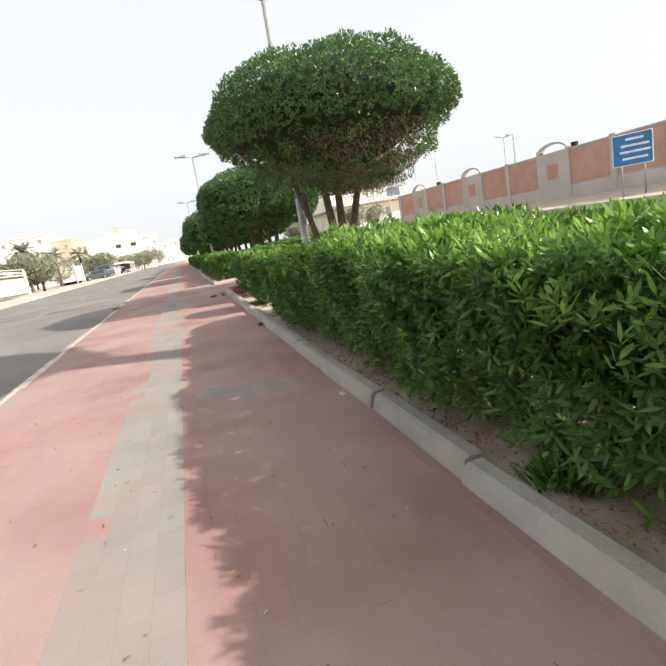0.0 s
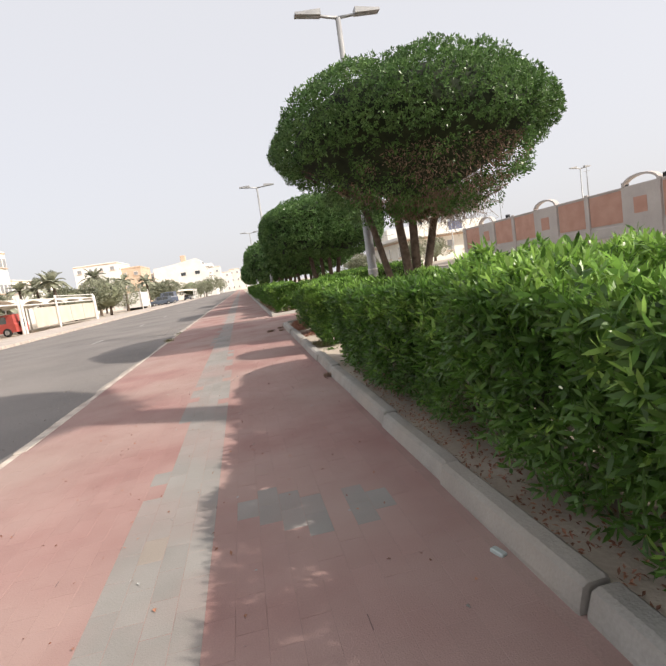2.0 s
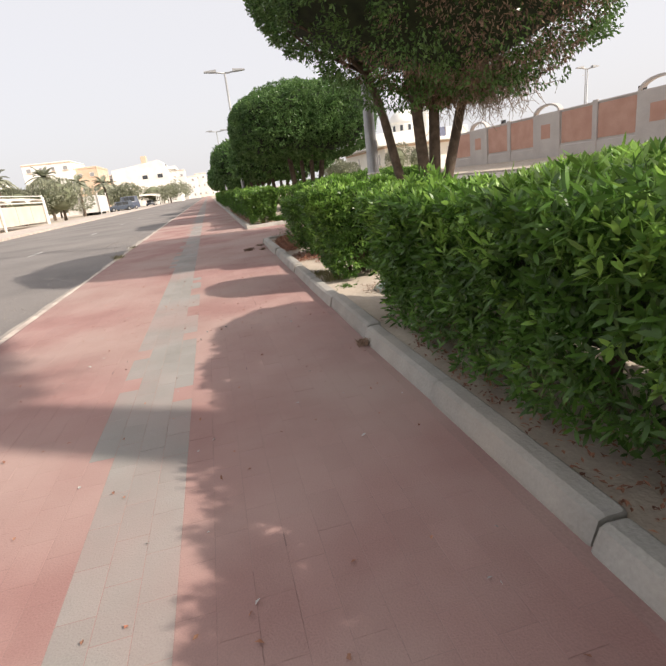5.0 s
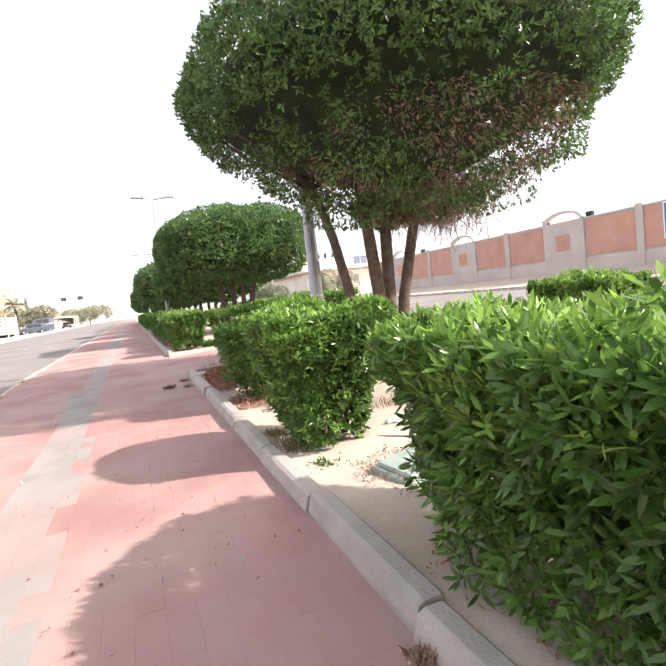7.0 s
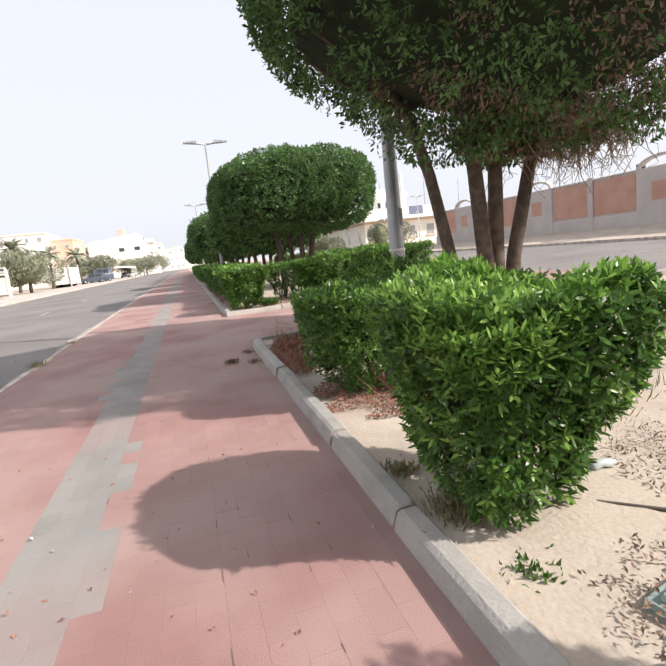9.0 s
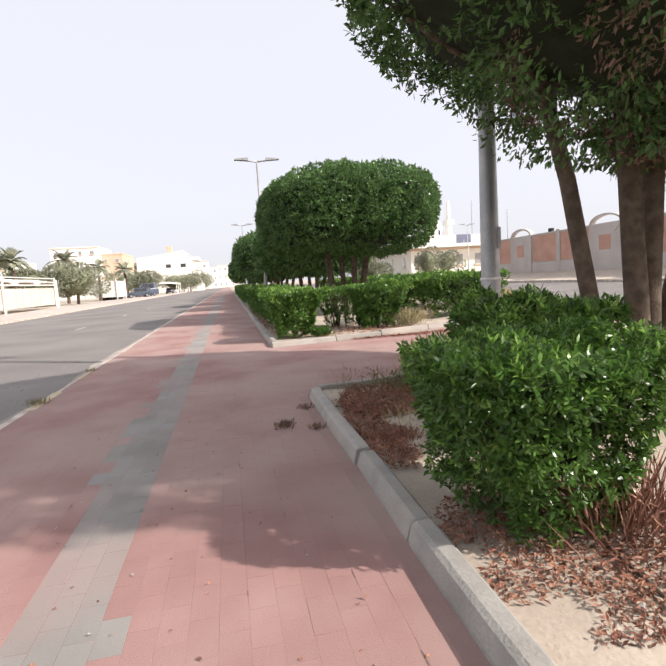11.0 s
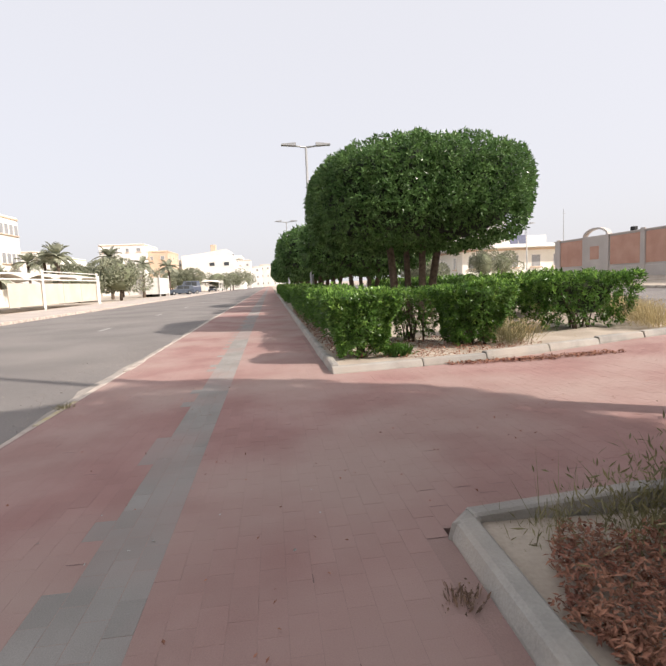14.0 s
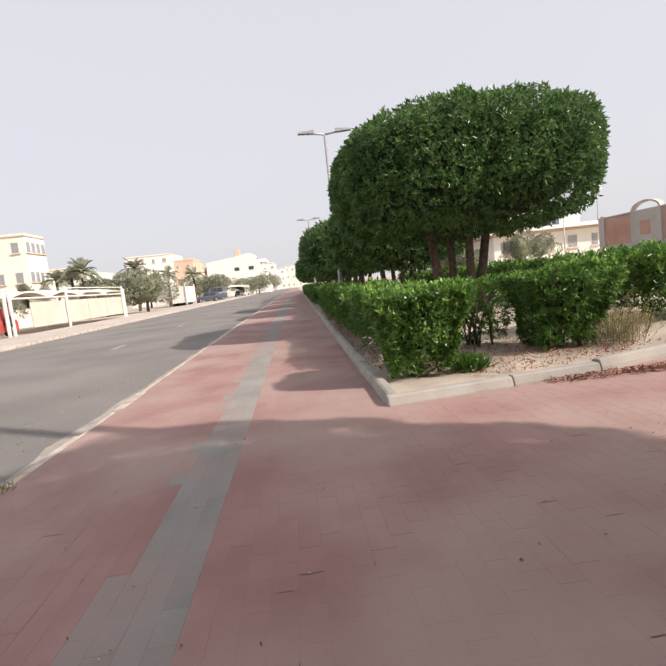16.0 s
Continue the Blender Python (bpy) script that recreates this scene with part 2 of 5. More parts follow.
# ---- mesh building ----
class Build:
    """Collects faces and makes one mesh."""

    def __init__(self):
        self.v, self.f = [], []

    def quad(self, *pts):
        n = len(self.v)
        self.v += [tuple(p) for p in pts]
        self.f.append(tuple(range(n, n + len(pts))))
        return self

    def box(self, x0, x1, y0, y1, z0, z1, c=0.0, m=None):
        """A box; c: chamfer along the top and the upright edges."""
        n = len(self.v)
        if c:
            ring = [(x0 + c, y0), (x1 - c, y0), (x1, y0 + c), (x1, y1 - c), (x1 - c, y1), (x0 + c, y1), (x0, y1 - c), (x0, y0 + c)]
            top = [(x0 + c, y0 + c), (x1 - c, y0 + c), (x1 - c, y0 + c), (x1 - c, y1 - c), (x1 - c, y1 - c), (x0 + c, y1 - c), (x0 + c, y1 - c), (x0 + c, y0 + c)]
            vs = [(x, y, z0) for x, y in ring] + [(x, y, z1 - c) for x, y in ring] + [(x0 + c, y0 + c, z1), (x1 - c, y0 + c, z1), (x1 - c, y1 - c, z1), (x0 + c, y1 - c, z1)]
            fs = [(7, 6, 5, 4, 3, 2, 1, 0)] + [(i, (i + 1) % 8, 8 + (i + 1) % 8, 8 + i) for i in range(8)]
            fs += [(8, 9, 17, 16), (10, 11, 18, 17), (12, 13, 19, 18), (14, 15, 16, 19), (9, 10, 17), (11, 12, 18), (13, 14, 19), (15, 8, 16), (16, 17, 18, 19)]
        else:
            vs = [(x0, y0, z0), (x1, y0, z0), (x1, y1, z0), (x0, y1, z0), (x0, y0, z1), (x1, y0, z1), (x1, y1, z1), (x0, y1, z1)]
            fs = [(3, 2, 1, 0), (4, 5, 6, 7), (0, 1, 5, 4), (1, 2, 6, 5), (2, 3, 7, 6), (3, 0, 4, 7)]
        self.v += [tuple(m @ Vector(v)) if m else v for v in vs]
        self.f += [tuple(i + n for i in f) for f in fs]
        return self

    def tube(self, pts, radii, sides=8, caps=True):
        pts = [Vector(p) for p in pts]
        n = len(self.v)
        for i, p in enumerate(pts):
            d = (pts[min(i + 1, len(pts) - 1)] - pts[max(i - 1, 0)]).normalized()
            u = d.cross(Vector((0.31, 0.95, 0.02)) if abs(d.z) > 0.5 else Vector((0, 0, 1))).normalized()
            w = d.cross(u)
            r = radii[i] if not isinstance(radii, (int, float)) else radii
            self.v += [tuple(p + (u * math.cos(a) + w * math.sin(a)) * r) for a in (2 * math.pi * k / sides for k in range(sides))]
        for i in range(len(pts) - 1):
            for k in range(sides):
                k2 = (k + 1) % sides
                self.f.append((n + i * sides + k, n + i * sides + k2, n + (i + 1) * sides + k2, n + (i + 1) * sides + k))
        if caps:
            self.f.append(tuple(n + k for k in reversed(range(sides))))
            self.f.append(tuple(n + (len(pts) - 1) * sides + k for k in range(sides)))
        return self

    def prism(self, outline, x0, x1, axis="x"):
        """An outline in two axes drawn out along the third."""
        n, k = len(self.v), len(outline)
        for s in (x0, x1):
            self.v += [{"x": (s, a, b), "y": (a, s, b), "z": (a, b, s)}[axis] for a, b in outline]
        self.f += [(n + i, n + (i + 1) % k, n + k + (i + 1) % k, n + k + i) for i in range(k)]
        self.f += [tuple(n + i for i in reversed(range(k))), tuple(n + k + i for i in range(k))]
        return self

    def mesh(self, name, material, smooth=False):
        me = bpy.data.meshes.new(name)
        me.from_pydata(self.v, [], self.f)
        bm = bmesh.new()
        bm.from_mesh(me)
        bmesh.ops.recalc_face_normals(bm, faces=bm.faces)
        bm.to_mesh(me)
        bm.free()
        me.materials.append(material)
        if smooth:
            me.polygons.foreach_set("use_smooth", [True] * len(me.polygons))
        return me


def array_mesh(name, verts, loops, size, material):
    """A mesh from arrays: faces of one size (3 or 4 corners)."""
    me = bpy.data.meshes.new(name)
    nf = len(loops) // size
    me.vertices.add(len(verts))
    me.vertices.foreach_set("co", np.ascontiguousarray(verts, dtype=np.float32).ravel())
    me.loops.add(len(loops))
    me.loops.foreach_set("vertex_index", np.ascontiguousarray(loops, dtype=np.int32))
    me.polygons.add(nf)
    me.polygons.foreach_set("loop_start", np.arange(0, nf * size, size, dtype=np.int32))
    me.polygons.foreach_set("use_smooth", np.zeros(nf, dtype=bool))
    me.update(calc_edges=True)
    me.materials.append(material)
    return me


def part(name, data, material, parent, label="", smooth=False):
    """Links a mesh, or what a Build holds, as one mesh object under a thing or part."""
    me = data.mesh(name, material, smooth) if isinstance(data, Build) else data
    ob = new(name, me)
    ob.parent = parent
    return tagged(ob, label) if label else ob


def thing(name, label, category, group="", kind="", at=(0, 0, 0)):
    ob = tagged(new(name), label, category, group, kind)
    ob.location = at
    ob.empty_display_size = 0.1
    return ob


def structure(name, data, material, label, smooth=False):
    return tagged(new(name, data.mesh(name, material, smooth) if isinstance(data, Build) else data), label, "", "", "structure")


def lumps(p, seed, wave=0.6):
    """Smooth uneven values in about -1..1 at points p."""
    r = np.random.default_rng(seed)
    out = np.zeros(len(p))
    for k in range(7):
        d = r.normal(size=3)
        d /= np.linalg.norm(d)
        w = wave * (0.5 + 1.3 * r.random())
        out += np.sin(p @ d * 2 * np.pi / w + r.random() * 6.28)
    return out / 3.2


def leaves(name, pts, normals, length, width, material, parent, up=0.35, wild=0.8, droop=0.0, label="", r=rng, ref=None, fine=False, dirs=None, faces=None):
    """Folded pointed leaves, two triangles each, or four if fine, at the points, leaning along the normals and upward."""
    n = len(pts)
    d = normals * 0.7 + r.normal(size=(n, 3)) * wild * 0.6
    d[:, 2] += up - droop
    d /= np.linalg.norm(d, axis=1, keepdims=True)
    if dirs is not None:
        d = dirs
    s = np.cross(d, faces) if faces is not None else np.cross(d, (normals * 0.4 if ref is None else np.array([ref])) + r.normal(size=(n, 3)) * (0.5 if ref is None else 0.3))
    s /= np.linalg.norm(s, axis=1, keepdims=True) + 1e-9
    u = np.cross(s, d)
    ln = length * (0.6 + 0.7 * r.random((n, 1)))
    wd = width * (0.7 + 0.5 * r.random((n, 1))) * 0.5
    mid = pts + d * ln * 0.48
    fold = u * wd * 0.45
    v = np.stack([pts, mid - s * wd + fold, pts + d * ln, mid + s * wd + fold], 1).reshape(-1, 3)
    base = (np.arange(n) * 4)[:, None]
    loops = (base + np.array([[0, 2, 1, 0, 3, 2]])).ravel()
    if fine:
        bend = u * ln * (r.random((n, 1)) * 0.3 - 0.1)
        q1, q2 = pts + d * ln * 0.32, pts + d * ln * 0.68 - bend * 0.35
        v = np.stack([pts, q1 - s * wd * 0.9, q1 + s * wd * 0.9, q2 - s * wd * 0.85, q2 + s * wd * 0.85, pts + d * ln - bend], 1).reshape(-1, 3)
        loops = ((np.arange(n) * 6)[:, None] + np.array([[0, 2, 1, 1, 2, 4, 1, 4, 3, 3, 4, 5]])).ravel()
    return part(name, array_mesh(name, v, loops, 3, material), material, parent, label)


def rosettes(pts, normals, k, r, up=0.35, wild=0.35, lo=0.55, hi=1.35, stem=0.035):
    """Shoots at the points, each with k leaves spread round its axis: where the leaves start, their ways and what their tops face."""
    n = len(pts)
    axis = normals * 0.7 + r.normal(size=(n, 3)) * wild
    axis[:, 2] += up
    axis /= np.linalg.norm(axis, axis=1, keepdims=True)
    u = np.cross(axis, r.normal(size=(n, 3)))
    u /= np.linalg.norm(u, axis=1, keepdims=True) + 1e-9
    w = np.cross(axis, u)
    j = np.arange(k)[None, :]
    ph = j * 2.4 + r.random((n, 1)) * 6.28 + r.normal(size=(n, k)) * 0.25
    th = hi - (hi - lo) * (j / max(1, k - 1)) + r.normal(size=(n, k)) * 0.15
    side = u[:, None] * np.cos(ph)[..., None] + w[:, None] * np.sin(ph)[..., None]
    d = axis[:, None] * np.cos(th)[..., None] + side * np.sin(th)[..., None]
    base = pts[:, None] + axis[:, None] * (stem * (j / k - 0.6))[..., None]
    face = np.repeat(axis[:, None], k, 1) + r.normal(size=(n, k, 3)) * 0.15
    return base.reshape(-1, 3), d.reshape(-1, 3), face.reshape(-1, 3)


# ---- ground, roads ----
def profile_sheet(xs, zs, y0, y1, dy):
    b = Build()
    ys = np.concatenate([np.arange(y0, y1, dy), [y1]])
    k = len(xs)
    for y in ys:
        b.v += [(x, float(y), z) for x, z in zip(xs, zs)]
    for j in range(len(ys) - 1):
        for i in range(k - 1):
            b.f.append((j * k + i, j * k + i + 1, (j + 1) * k + i + 1, (j + 1) * k + i))
    return b


def rise(x):
    """Height of the land, which climbs gently to the wall beyond the second road."""
    return float(np.interp(x, [0.8, 4, 9.4, 19, 24, 60], [0.0, 0.0, 0.10, 0.36, 0.78, 0.80]))


structure("ground", profile_sheet([-1800, -60, -12.4, -12.3, 9.3, 9.5, 19.0, 19.2, 24, 60, 1800], [-0.1, -0.06, -0.05, -0.4, -0.4, -0.1, 0.1, 0.37, 0.77, 0.79, 0.8], -150, 2200, 50), M["far_ground"], "dusty flat ground reaching the horizon")
structure("road", profile_sheet([-12.3, -9, -7, -4.5, -2.2], [-0.12, -0.085, -0.075, -0.075, -0.095], -60, 900, 20), M["asphalt"], "worn grey asphalt street beside the paved footway")
structure("road_beyond", profile_sheet([9.5, 14, 19.02], [0.0, 0.14, 0.24], -60, 900, 20), M["asphalt"], "grey asphalt street beyond the planted strip")
structure("footway_base", Build().box(-2.15, 0.9, -40, 400, -0.3, -0.0003).box(0.9, 4.5, 13.3, 19.8, -0.3, -0.0003).quad((4.5, 13.3, 0.0088), (9.42, 13.3, 0.0995), (9.42, 19.8, 0.0995), (4.5, 19.8, 0.0088)), M["joint"], "sandy bed under the paving blocks")
for y in np.arange(-18, 240, 8.6):
    tagged(new("lane_mark", Build().box(-5.74, -5.63, y + 3.4, y + 4.7, -0.08, -0.0705).mesh("lane_mark", M["line"])), "short worn white dash painted on the asphalt", "road marking", "lane dashes", "structure")
for y in np.arange(-12, 240, 9.5):
    tagged(new("lane_mark", Build().box(14.0, 14.12, y, y + 2.4, 0.10, 0.1475).mesh("lane_mark", M["line"])), "short worn white dash painted on the asphalt", "road marking", "lane dashes beyond", "structure")
structure("far_pavement", Build().box(-18.2, -12.45, -60, 500, -0.3, 0.0), M["far_pave"], "sandy pale pavement across the street")


FRONT = ([0.88, 2.2, 3.2, 4.4, 6.5, 9.3], [17.66, 17.80, 17.93, 18.3, 18.9, 19.6])


def bed(name, outline, z, label, seed, front=None):
    """A sandy planting bed with an uneven top."""
    xs, ys = np.arange(outline[0], outline[1], 0.12 if outline[3] - outline[2] < 60 else 0.6), np.arange(outline[2], outline[3], 0.14 if outline[3] - outline[2] < 60 else 0.8)
    gx, gy = np.meshgrid(xs, ys, indexing="ij")
    p = np.stack([gx.ravel(), gy.ravel(), 0 * gx.ravel()], 1)
    h = z + 0.018 * lumps(p, seed, 1.1) + 0.008 * lumps(p, seed + 1, 0.25) + np.array([rise(x) for x in p[:, 0]])
    p[:, 2] = h
    if front:
        y0 = np.interp(p[:, 0], front[0], front[1])
        p[:, 1] = y0 + (p[:, 1] - outline[2]) * (outline[3] - y0) / (outline[3] - outline[2])
    a, c = gx.shape
    i = (np.arange(a - 1)[:, None] * c + np.arange(c - 1)[None]).ravel()
    loops = np.stack([i, i + c, i + c + 1, i + 1], 1).ravel()
    me = array_mesh(name, p, loops, 4, M["sand"])
    me.polygons.foreach_set("use_smooth", [True] * len(me.polygons))
    return structure(name, me, M["sand"], label)


bed("planting_bed_1", (0.96, 9.45, -4, 13.35), 0.045, "pale sandy planting bed with dry crumbs", 3)
bed("planting_bed_2", (0.96, 9.45, 18.0, 50), 0.035, "pale sandy planting bed with hedge plants", 5, FRONT)
structure("planting_bed_3", Build().box(0.96, 9.45, 50, 400, -0.2, 0.04), M["sand"], "pale sandy planting bed running into the distance")


# ---- kerbs ----
def kerb_stone_mesh(length, w=0.135, h=0.105):
    """A kerb stone along y with a sloped, rounded face towards -x."""
    out = [(0, -0.15), (w, -0.15), (w, h - 0.012), (w - 0.015, h), (0.055, h), (0.03, h - 0.012), (0.008, 0.02)]
    b = Build()
    n, g = len(out), 0.008
    ys = [g, g + 0.012, length - g - 0.012, length - g]
    for j, y in enumerate(ys):
        k = 0.94 if j in (0, 3) else 1.0
        b.v += [(0.075 + (x - 0.075) * k, y, z if z < 0 else z * k) for x, z in out]
    for j in range(3):
        b.f += [(j * n + i, j * n + (i + 1) % n, (j + 1) * n + (i + 1) % n, (j + 1) * n + i) for i in range(n)]
    b.f += [tuple(reversed(range(n))), tuple(3 * n + i for i in range(n))]
    return b.mesh("kerb_stone", M["kerb"])


KERB = kerb_stone_mesh(1.06)


def kerb_line(name, pts, label, mesh=KERB, step=1.06, r=random.Random(5)):
    """Kerb stones laid end to end along a line of points; the face looks to the left of the way."""
    top = thing(name, label, "", kind="structure")
    for (x0, y0, z0), (x1, y1, z1) in zip(pts, pts[1:]):
        ln = math.hypot(x1 - x0, y1 - y0)
        k = max(1, round(ln / step))
        ang = math.degrees(math.atan2(-(x1 - x0), y1 - y0))
        for i in range(k):
            f = i / k
            ob = new("kerb_stone", mesh)
            ob.parent = top
            ob.matrix_basis = pose(x0 + (x1 - x0) * f, y0 + (y1 - y0) * f, z0 + (z1 - z0) * f + r.uniform(-0.012, 0.008), r.uniform(-0.4, 0.4), r.uniform(-2.5, 2.5), ang + r.uniform(-0.9, 0.9)) @ Matrix.Diagonal((1, ln / k / step, 1, 1))
    return top


kerb_line("kerb", [(0.83, -5.0, 0), (0.84, 7.0, 0), (0.88, 13.2, 0), (1.0, 13.32, 0), (2.05, 13.42, 0), (5.2, 13.6, 0.02), (9.3, 13.7, 0.1)], "weathered grey concrete kerb stones with open joints")
kerb_line("kerb", [(9.3, 19.5, 0.1), (6.5, 18.8, 0.04), (4.4, 18.2, 0.02), (3.2, 17.83, 0), (2.2, 17.7, 0), (0.88, 17.56, 0)], "weathered grey concrete kerb stones round the second bed")
kerb_line("kerb", [(0.86, 17.66, 0), (0.86, 110, 0)], "weathered grey concrete kerb stones running into the distance")
kerb_line("kerb", [(9.4, -4, 0.02), (9.4, 80, 0.02)], "grey kerb stones along the second street", step=1.06)
EDGE = Build().box(0, 0.13, 0.006, 1.0, -0.2, 0.0, 0.012).mesh("kerb_stone", M["kerb_old"])
EDGE_Y = Build().box(0, 0.13, 0.006, 1.0, -0.2, 0.0, 0.012).mesh("kerb_stone", M["kerb_yellow"])
street_kerb = thing("street_kerb", "faded painted kerb stones, partly yellow, along the street", "", kind="structure")
for i in range(-6, 120):
    y = i * 1.0
    ob = new("kerb_stone", EDGE_Y if i in (2, 3, 14, 16) else EDGE)
    ob.parent = street_kerb
    ob.matrix_basis = pose(-2.24 + random.uniform(-0.012, 0.012), y, random.uniform(-0.02, 0.006), 0, random.uniform(-3, 3), random.uniform(-0.6, 0.6))
dust = Build()
for i in range(-40, 360):
    w0, w1 = (0.19 + 0.13 * noise.noise(Vector((0.35 * k, 1.7, 0))) + 0.1 * noise.noise(Vector((1.3 * k, 5.0, 0))) for k in (i, i + 1))
    dust.quad((-2.235, i * 0.4, -0.088), (-2.235, i * 0.4 + 0.4, -0.088), (-2.235 - w1, i * 0.4 + 0.4, -0.0865), (-2.235 - w0, i * 0.4, -0.0865))
structure("gutter_dust", dust, M["grit"], "pale dust gathered in the street gutter")
structure("far_kerb", Build().box(-12.45, -12.28, -60, 500, -0.3, 0.015, 0.02), M["kerb_old"], "pale concrete kerb across the street")
structure("far_kerb_beyond", Build().prism([(18.98, 0.0), (19.16, 0.0), (19.16, 0.385), (19.0, 0.375)], -60, 500, "y"), M["kerb_old"], "pale kerb in front of the long wall")
structure("pavement_beyond", profile_sheet([19.16, 24.0], [0.38, 0.79], -60, 500, 20), M["sand"], "dusty pavement at the foot of the long wall")


# ---- hedges and bushes ----
def hedge_points(n, a, b, h, base, seed, top_share, power=6.0, low=0.1, bump=0.07):
    """Points and outward normals on a clipped hedge that is narrower at its foot: half sizes a, b at the top, height h."""
    r = np.random.default_rng(seed)
    nt_ = int(n * top_share)
    ang_w = 2 * (a + b) * 2
    t = r.random(n - nt_) * ang_w
    px = np.where(t < 2 * a, t - a, np.where(t < 2 * a + 2 * b, a, np.where(t < 4 * a + 2 * b, 3 * a + 2 * b - t, -a)))
    py = np.where(t < 2 * a, -b, np.where(t < 2 * a + 2 * b, t - 2 * a - b, np.where(t < 4 * a + 2 * b, b, 4 * a + 4 * b - t - b)))
    rad = np.maximum((np.abs(px / a) ** power + np.abs(py / b) ** power) ** (1 / power), 1e-6)
    px, py = px / rad, py / rad
    s = low + (1 - low) * r.random(n - nt_) ** 0.72
    inset = (1 - base) * (1 - s ** 0.8) * a
    nx, ny = np.sign(px) * np.abs(px / a) ** (power - 1) / a, np.sign(py) * np.abs(py / b) ** (power - 1) / b
    nn = np.sqrt(nx**2 + ny**2) + 1e-9
    nx, ny = nx / nn, ny / nn
    side = np.stack([px - nx * inset, py - ny * inset, s * h], 1)
    sn = np.stack([nx, ny, 0 * nx - 0.1], 1)
    tp = np.stack([(r.random(nt_) * 2 - 1) * a, (r.random(nt_) * 2 - 1) * b, np.full(nt_, h)], 1)
    q = (np.abs(tp[:, 0] / a) ** power + np.abs(tp[:, 1] / b) ** power) ** (1 / power)
    tp[:, :2] /= np.maximum(q, 1)[:, None]
    edge = np.clip((q - 0.8) / 0.2, 0, 1)
    tp[:, 2] -= 0.05 * edge**2
    tn = np.tile([0.0, 0.0, 1.0], (nt_, 1))
    p, nrm = np.concatenate([side, tp]), np.concatenate([sn, tn])
    shift = bump * lumps(p, seed + 11, 0.7) + 0.5 * bump * lumps(p, seed + 12, 0.28) - 0.16 * r.random(len(p)) ** 2
    p = p + nrm * shift[:, None]
    p[:, 2] = np.maximum(p[:, 2], 0.05)
    return p, nrm, np.arange(len(p)) >= n - nt_


def hedge(name, x, y, a, b, h, base=0.55, n=20000, top_share=0.4, seed=1, length=0.07, width=0.026, stems=6, label="", group="hedges", sparse=0.0, core=0.74, low=0.04, z=0.04, young=0.75, turn=0.0, power=6.0, swell=None, gap=None):
    """A clipped hedge: foliage, bright young shoots on top, stems, a solid core coloured dark as inner shade."""
    top = thing(name, label, "hedge" if b > 1.2 else "bush", group, at=(x, y, z + rise(x)))
    top.rotation_euler = (0, 0, radians(turn))
    p, nrm, is_top = hedge_points(n // SHOOT, a, b, h, base, seed, top_share, power=power, low=low)
    if swell:
        p[:, 2] *= 1 + swell[2] * np.exp(-(((p[:, 1] - swell[0]) / swell[1]) ** 2))
    if gap:
        inside = (np.abs(p[:, 1] - gap[0]) < gap[1] * (1.1 - p[:, 2] / gap[2])) & (p[:, 0] < 0) & (np.random.default_rng(seed + 4).random(len(p)) < 0.85)
        p, nrm, is_top = p[~inside], nrm[~inside], is_top[~inside]
    if sparse:
        keep = (lumps(p, seed + 30, 0.45) > -0.9 + sparse * 1.3) | is_top
        p, nrm, is_top = p[keep], nrm[keep], is_top[keep]
    thin = np.random.default_rng(seed + 5).random(len(p)) < np.clip((p[:, 2] / h + 0.03) / (0.34 if b > 3 else 0.16), 0.2 if b > 3 else 0.35, 1)
    p, nrm, is_top = p[thin], nrm[thin], is_top[thin]
    r = np.random.default_rng(seed + 6)
    fresh = (is_top & (r.random(len(p)) < young)) | (r.random(len(p)) < (0.05 if b > 1.2 else 0.22) * young)
    fine = n > 15000 and length < 0.1
    for pick, name_, mk, lab, up_, lo_, hi_ in ((~fresh, "foliage", "leaf", "", 0.30, 0.6, 1.45), (fresh, "young_growth", "shoot", "bright green young leaves", 0.38, 0.5, 1.25)):
        q, d, f = rosettes(p[pick], nrm[pick], SHOOT, r, up=up_, lo=lo_, hi=hi_, stem=length * 0.6)
        leaves(name_, q, f, length, width, M[mk], top, label=lab, r=r, fine=fine, dirs=d, faces=f)["kind"] = "stuff"
    # closed dark core standing in for the shade between the leaves
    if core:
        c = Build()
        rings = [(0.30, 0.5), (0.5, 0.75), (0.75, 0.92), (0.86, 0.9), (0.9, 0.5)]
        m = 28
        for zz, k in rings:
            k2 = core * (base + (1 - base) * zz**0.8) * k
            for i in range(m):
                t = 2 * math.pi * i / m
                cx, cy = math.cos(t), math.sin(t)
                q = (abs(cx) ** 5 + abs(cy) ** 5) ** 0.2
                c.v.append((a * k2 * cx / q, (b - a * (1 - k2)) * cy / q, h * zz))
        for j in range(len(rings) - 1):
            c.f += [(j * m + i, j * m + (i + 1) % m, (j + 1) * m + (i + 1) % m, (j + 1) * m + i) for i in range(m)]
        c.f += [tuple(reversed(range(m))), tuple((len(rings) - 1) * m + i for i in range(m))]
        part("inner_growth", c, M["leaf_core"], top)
    sr = random.Random(seed)
    for i in range(stems):
        sx, sy = sr.uniform(-0.35, 0.35) * a, (sr.uniform(-0.8, 0.8) * b if b > 0.9 else sr.uniform(-0.3, 0.3) * b)
        b_ = Build()
        for k in range(3):
            ex, ey = sx + sr.uniform(-0.5, 0.5) * a, sy + sr.uniform(-0.3, 0.3) * min(b, 0.8)
            b_.tube([(sx, sy, -0.05), (sx + (ex - sx) * 0.25, sy + (ey - sy) * 0.25, h * 0.25), (ex, ey, h * 0.75)], [0.018, 0.014, 0.005], 5)
        part("stem", b_, M["bark"], top, smooth=True)
    return top


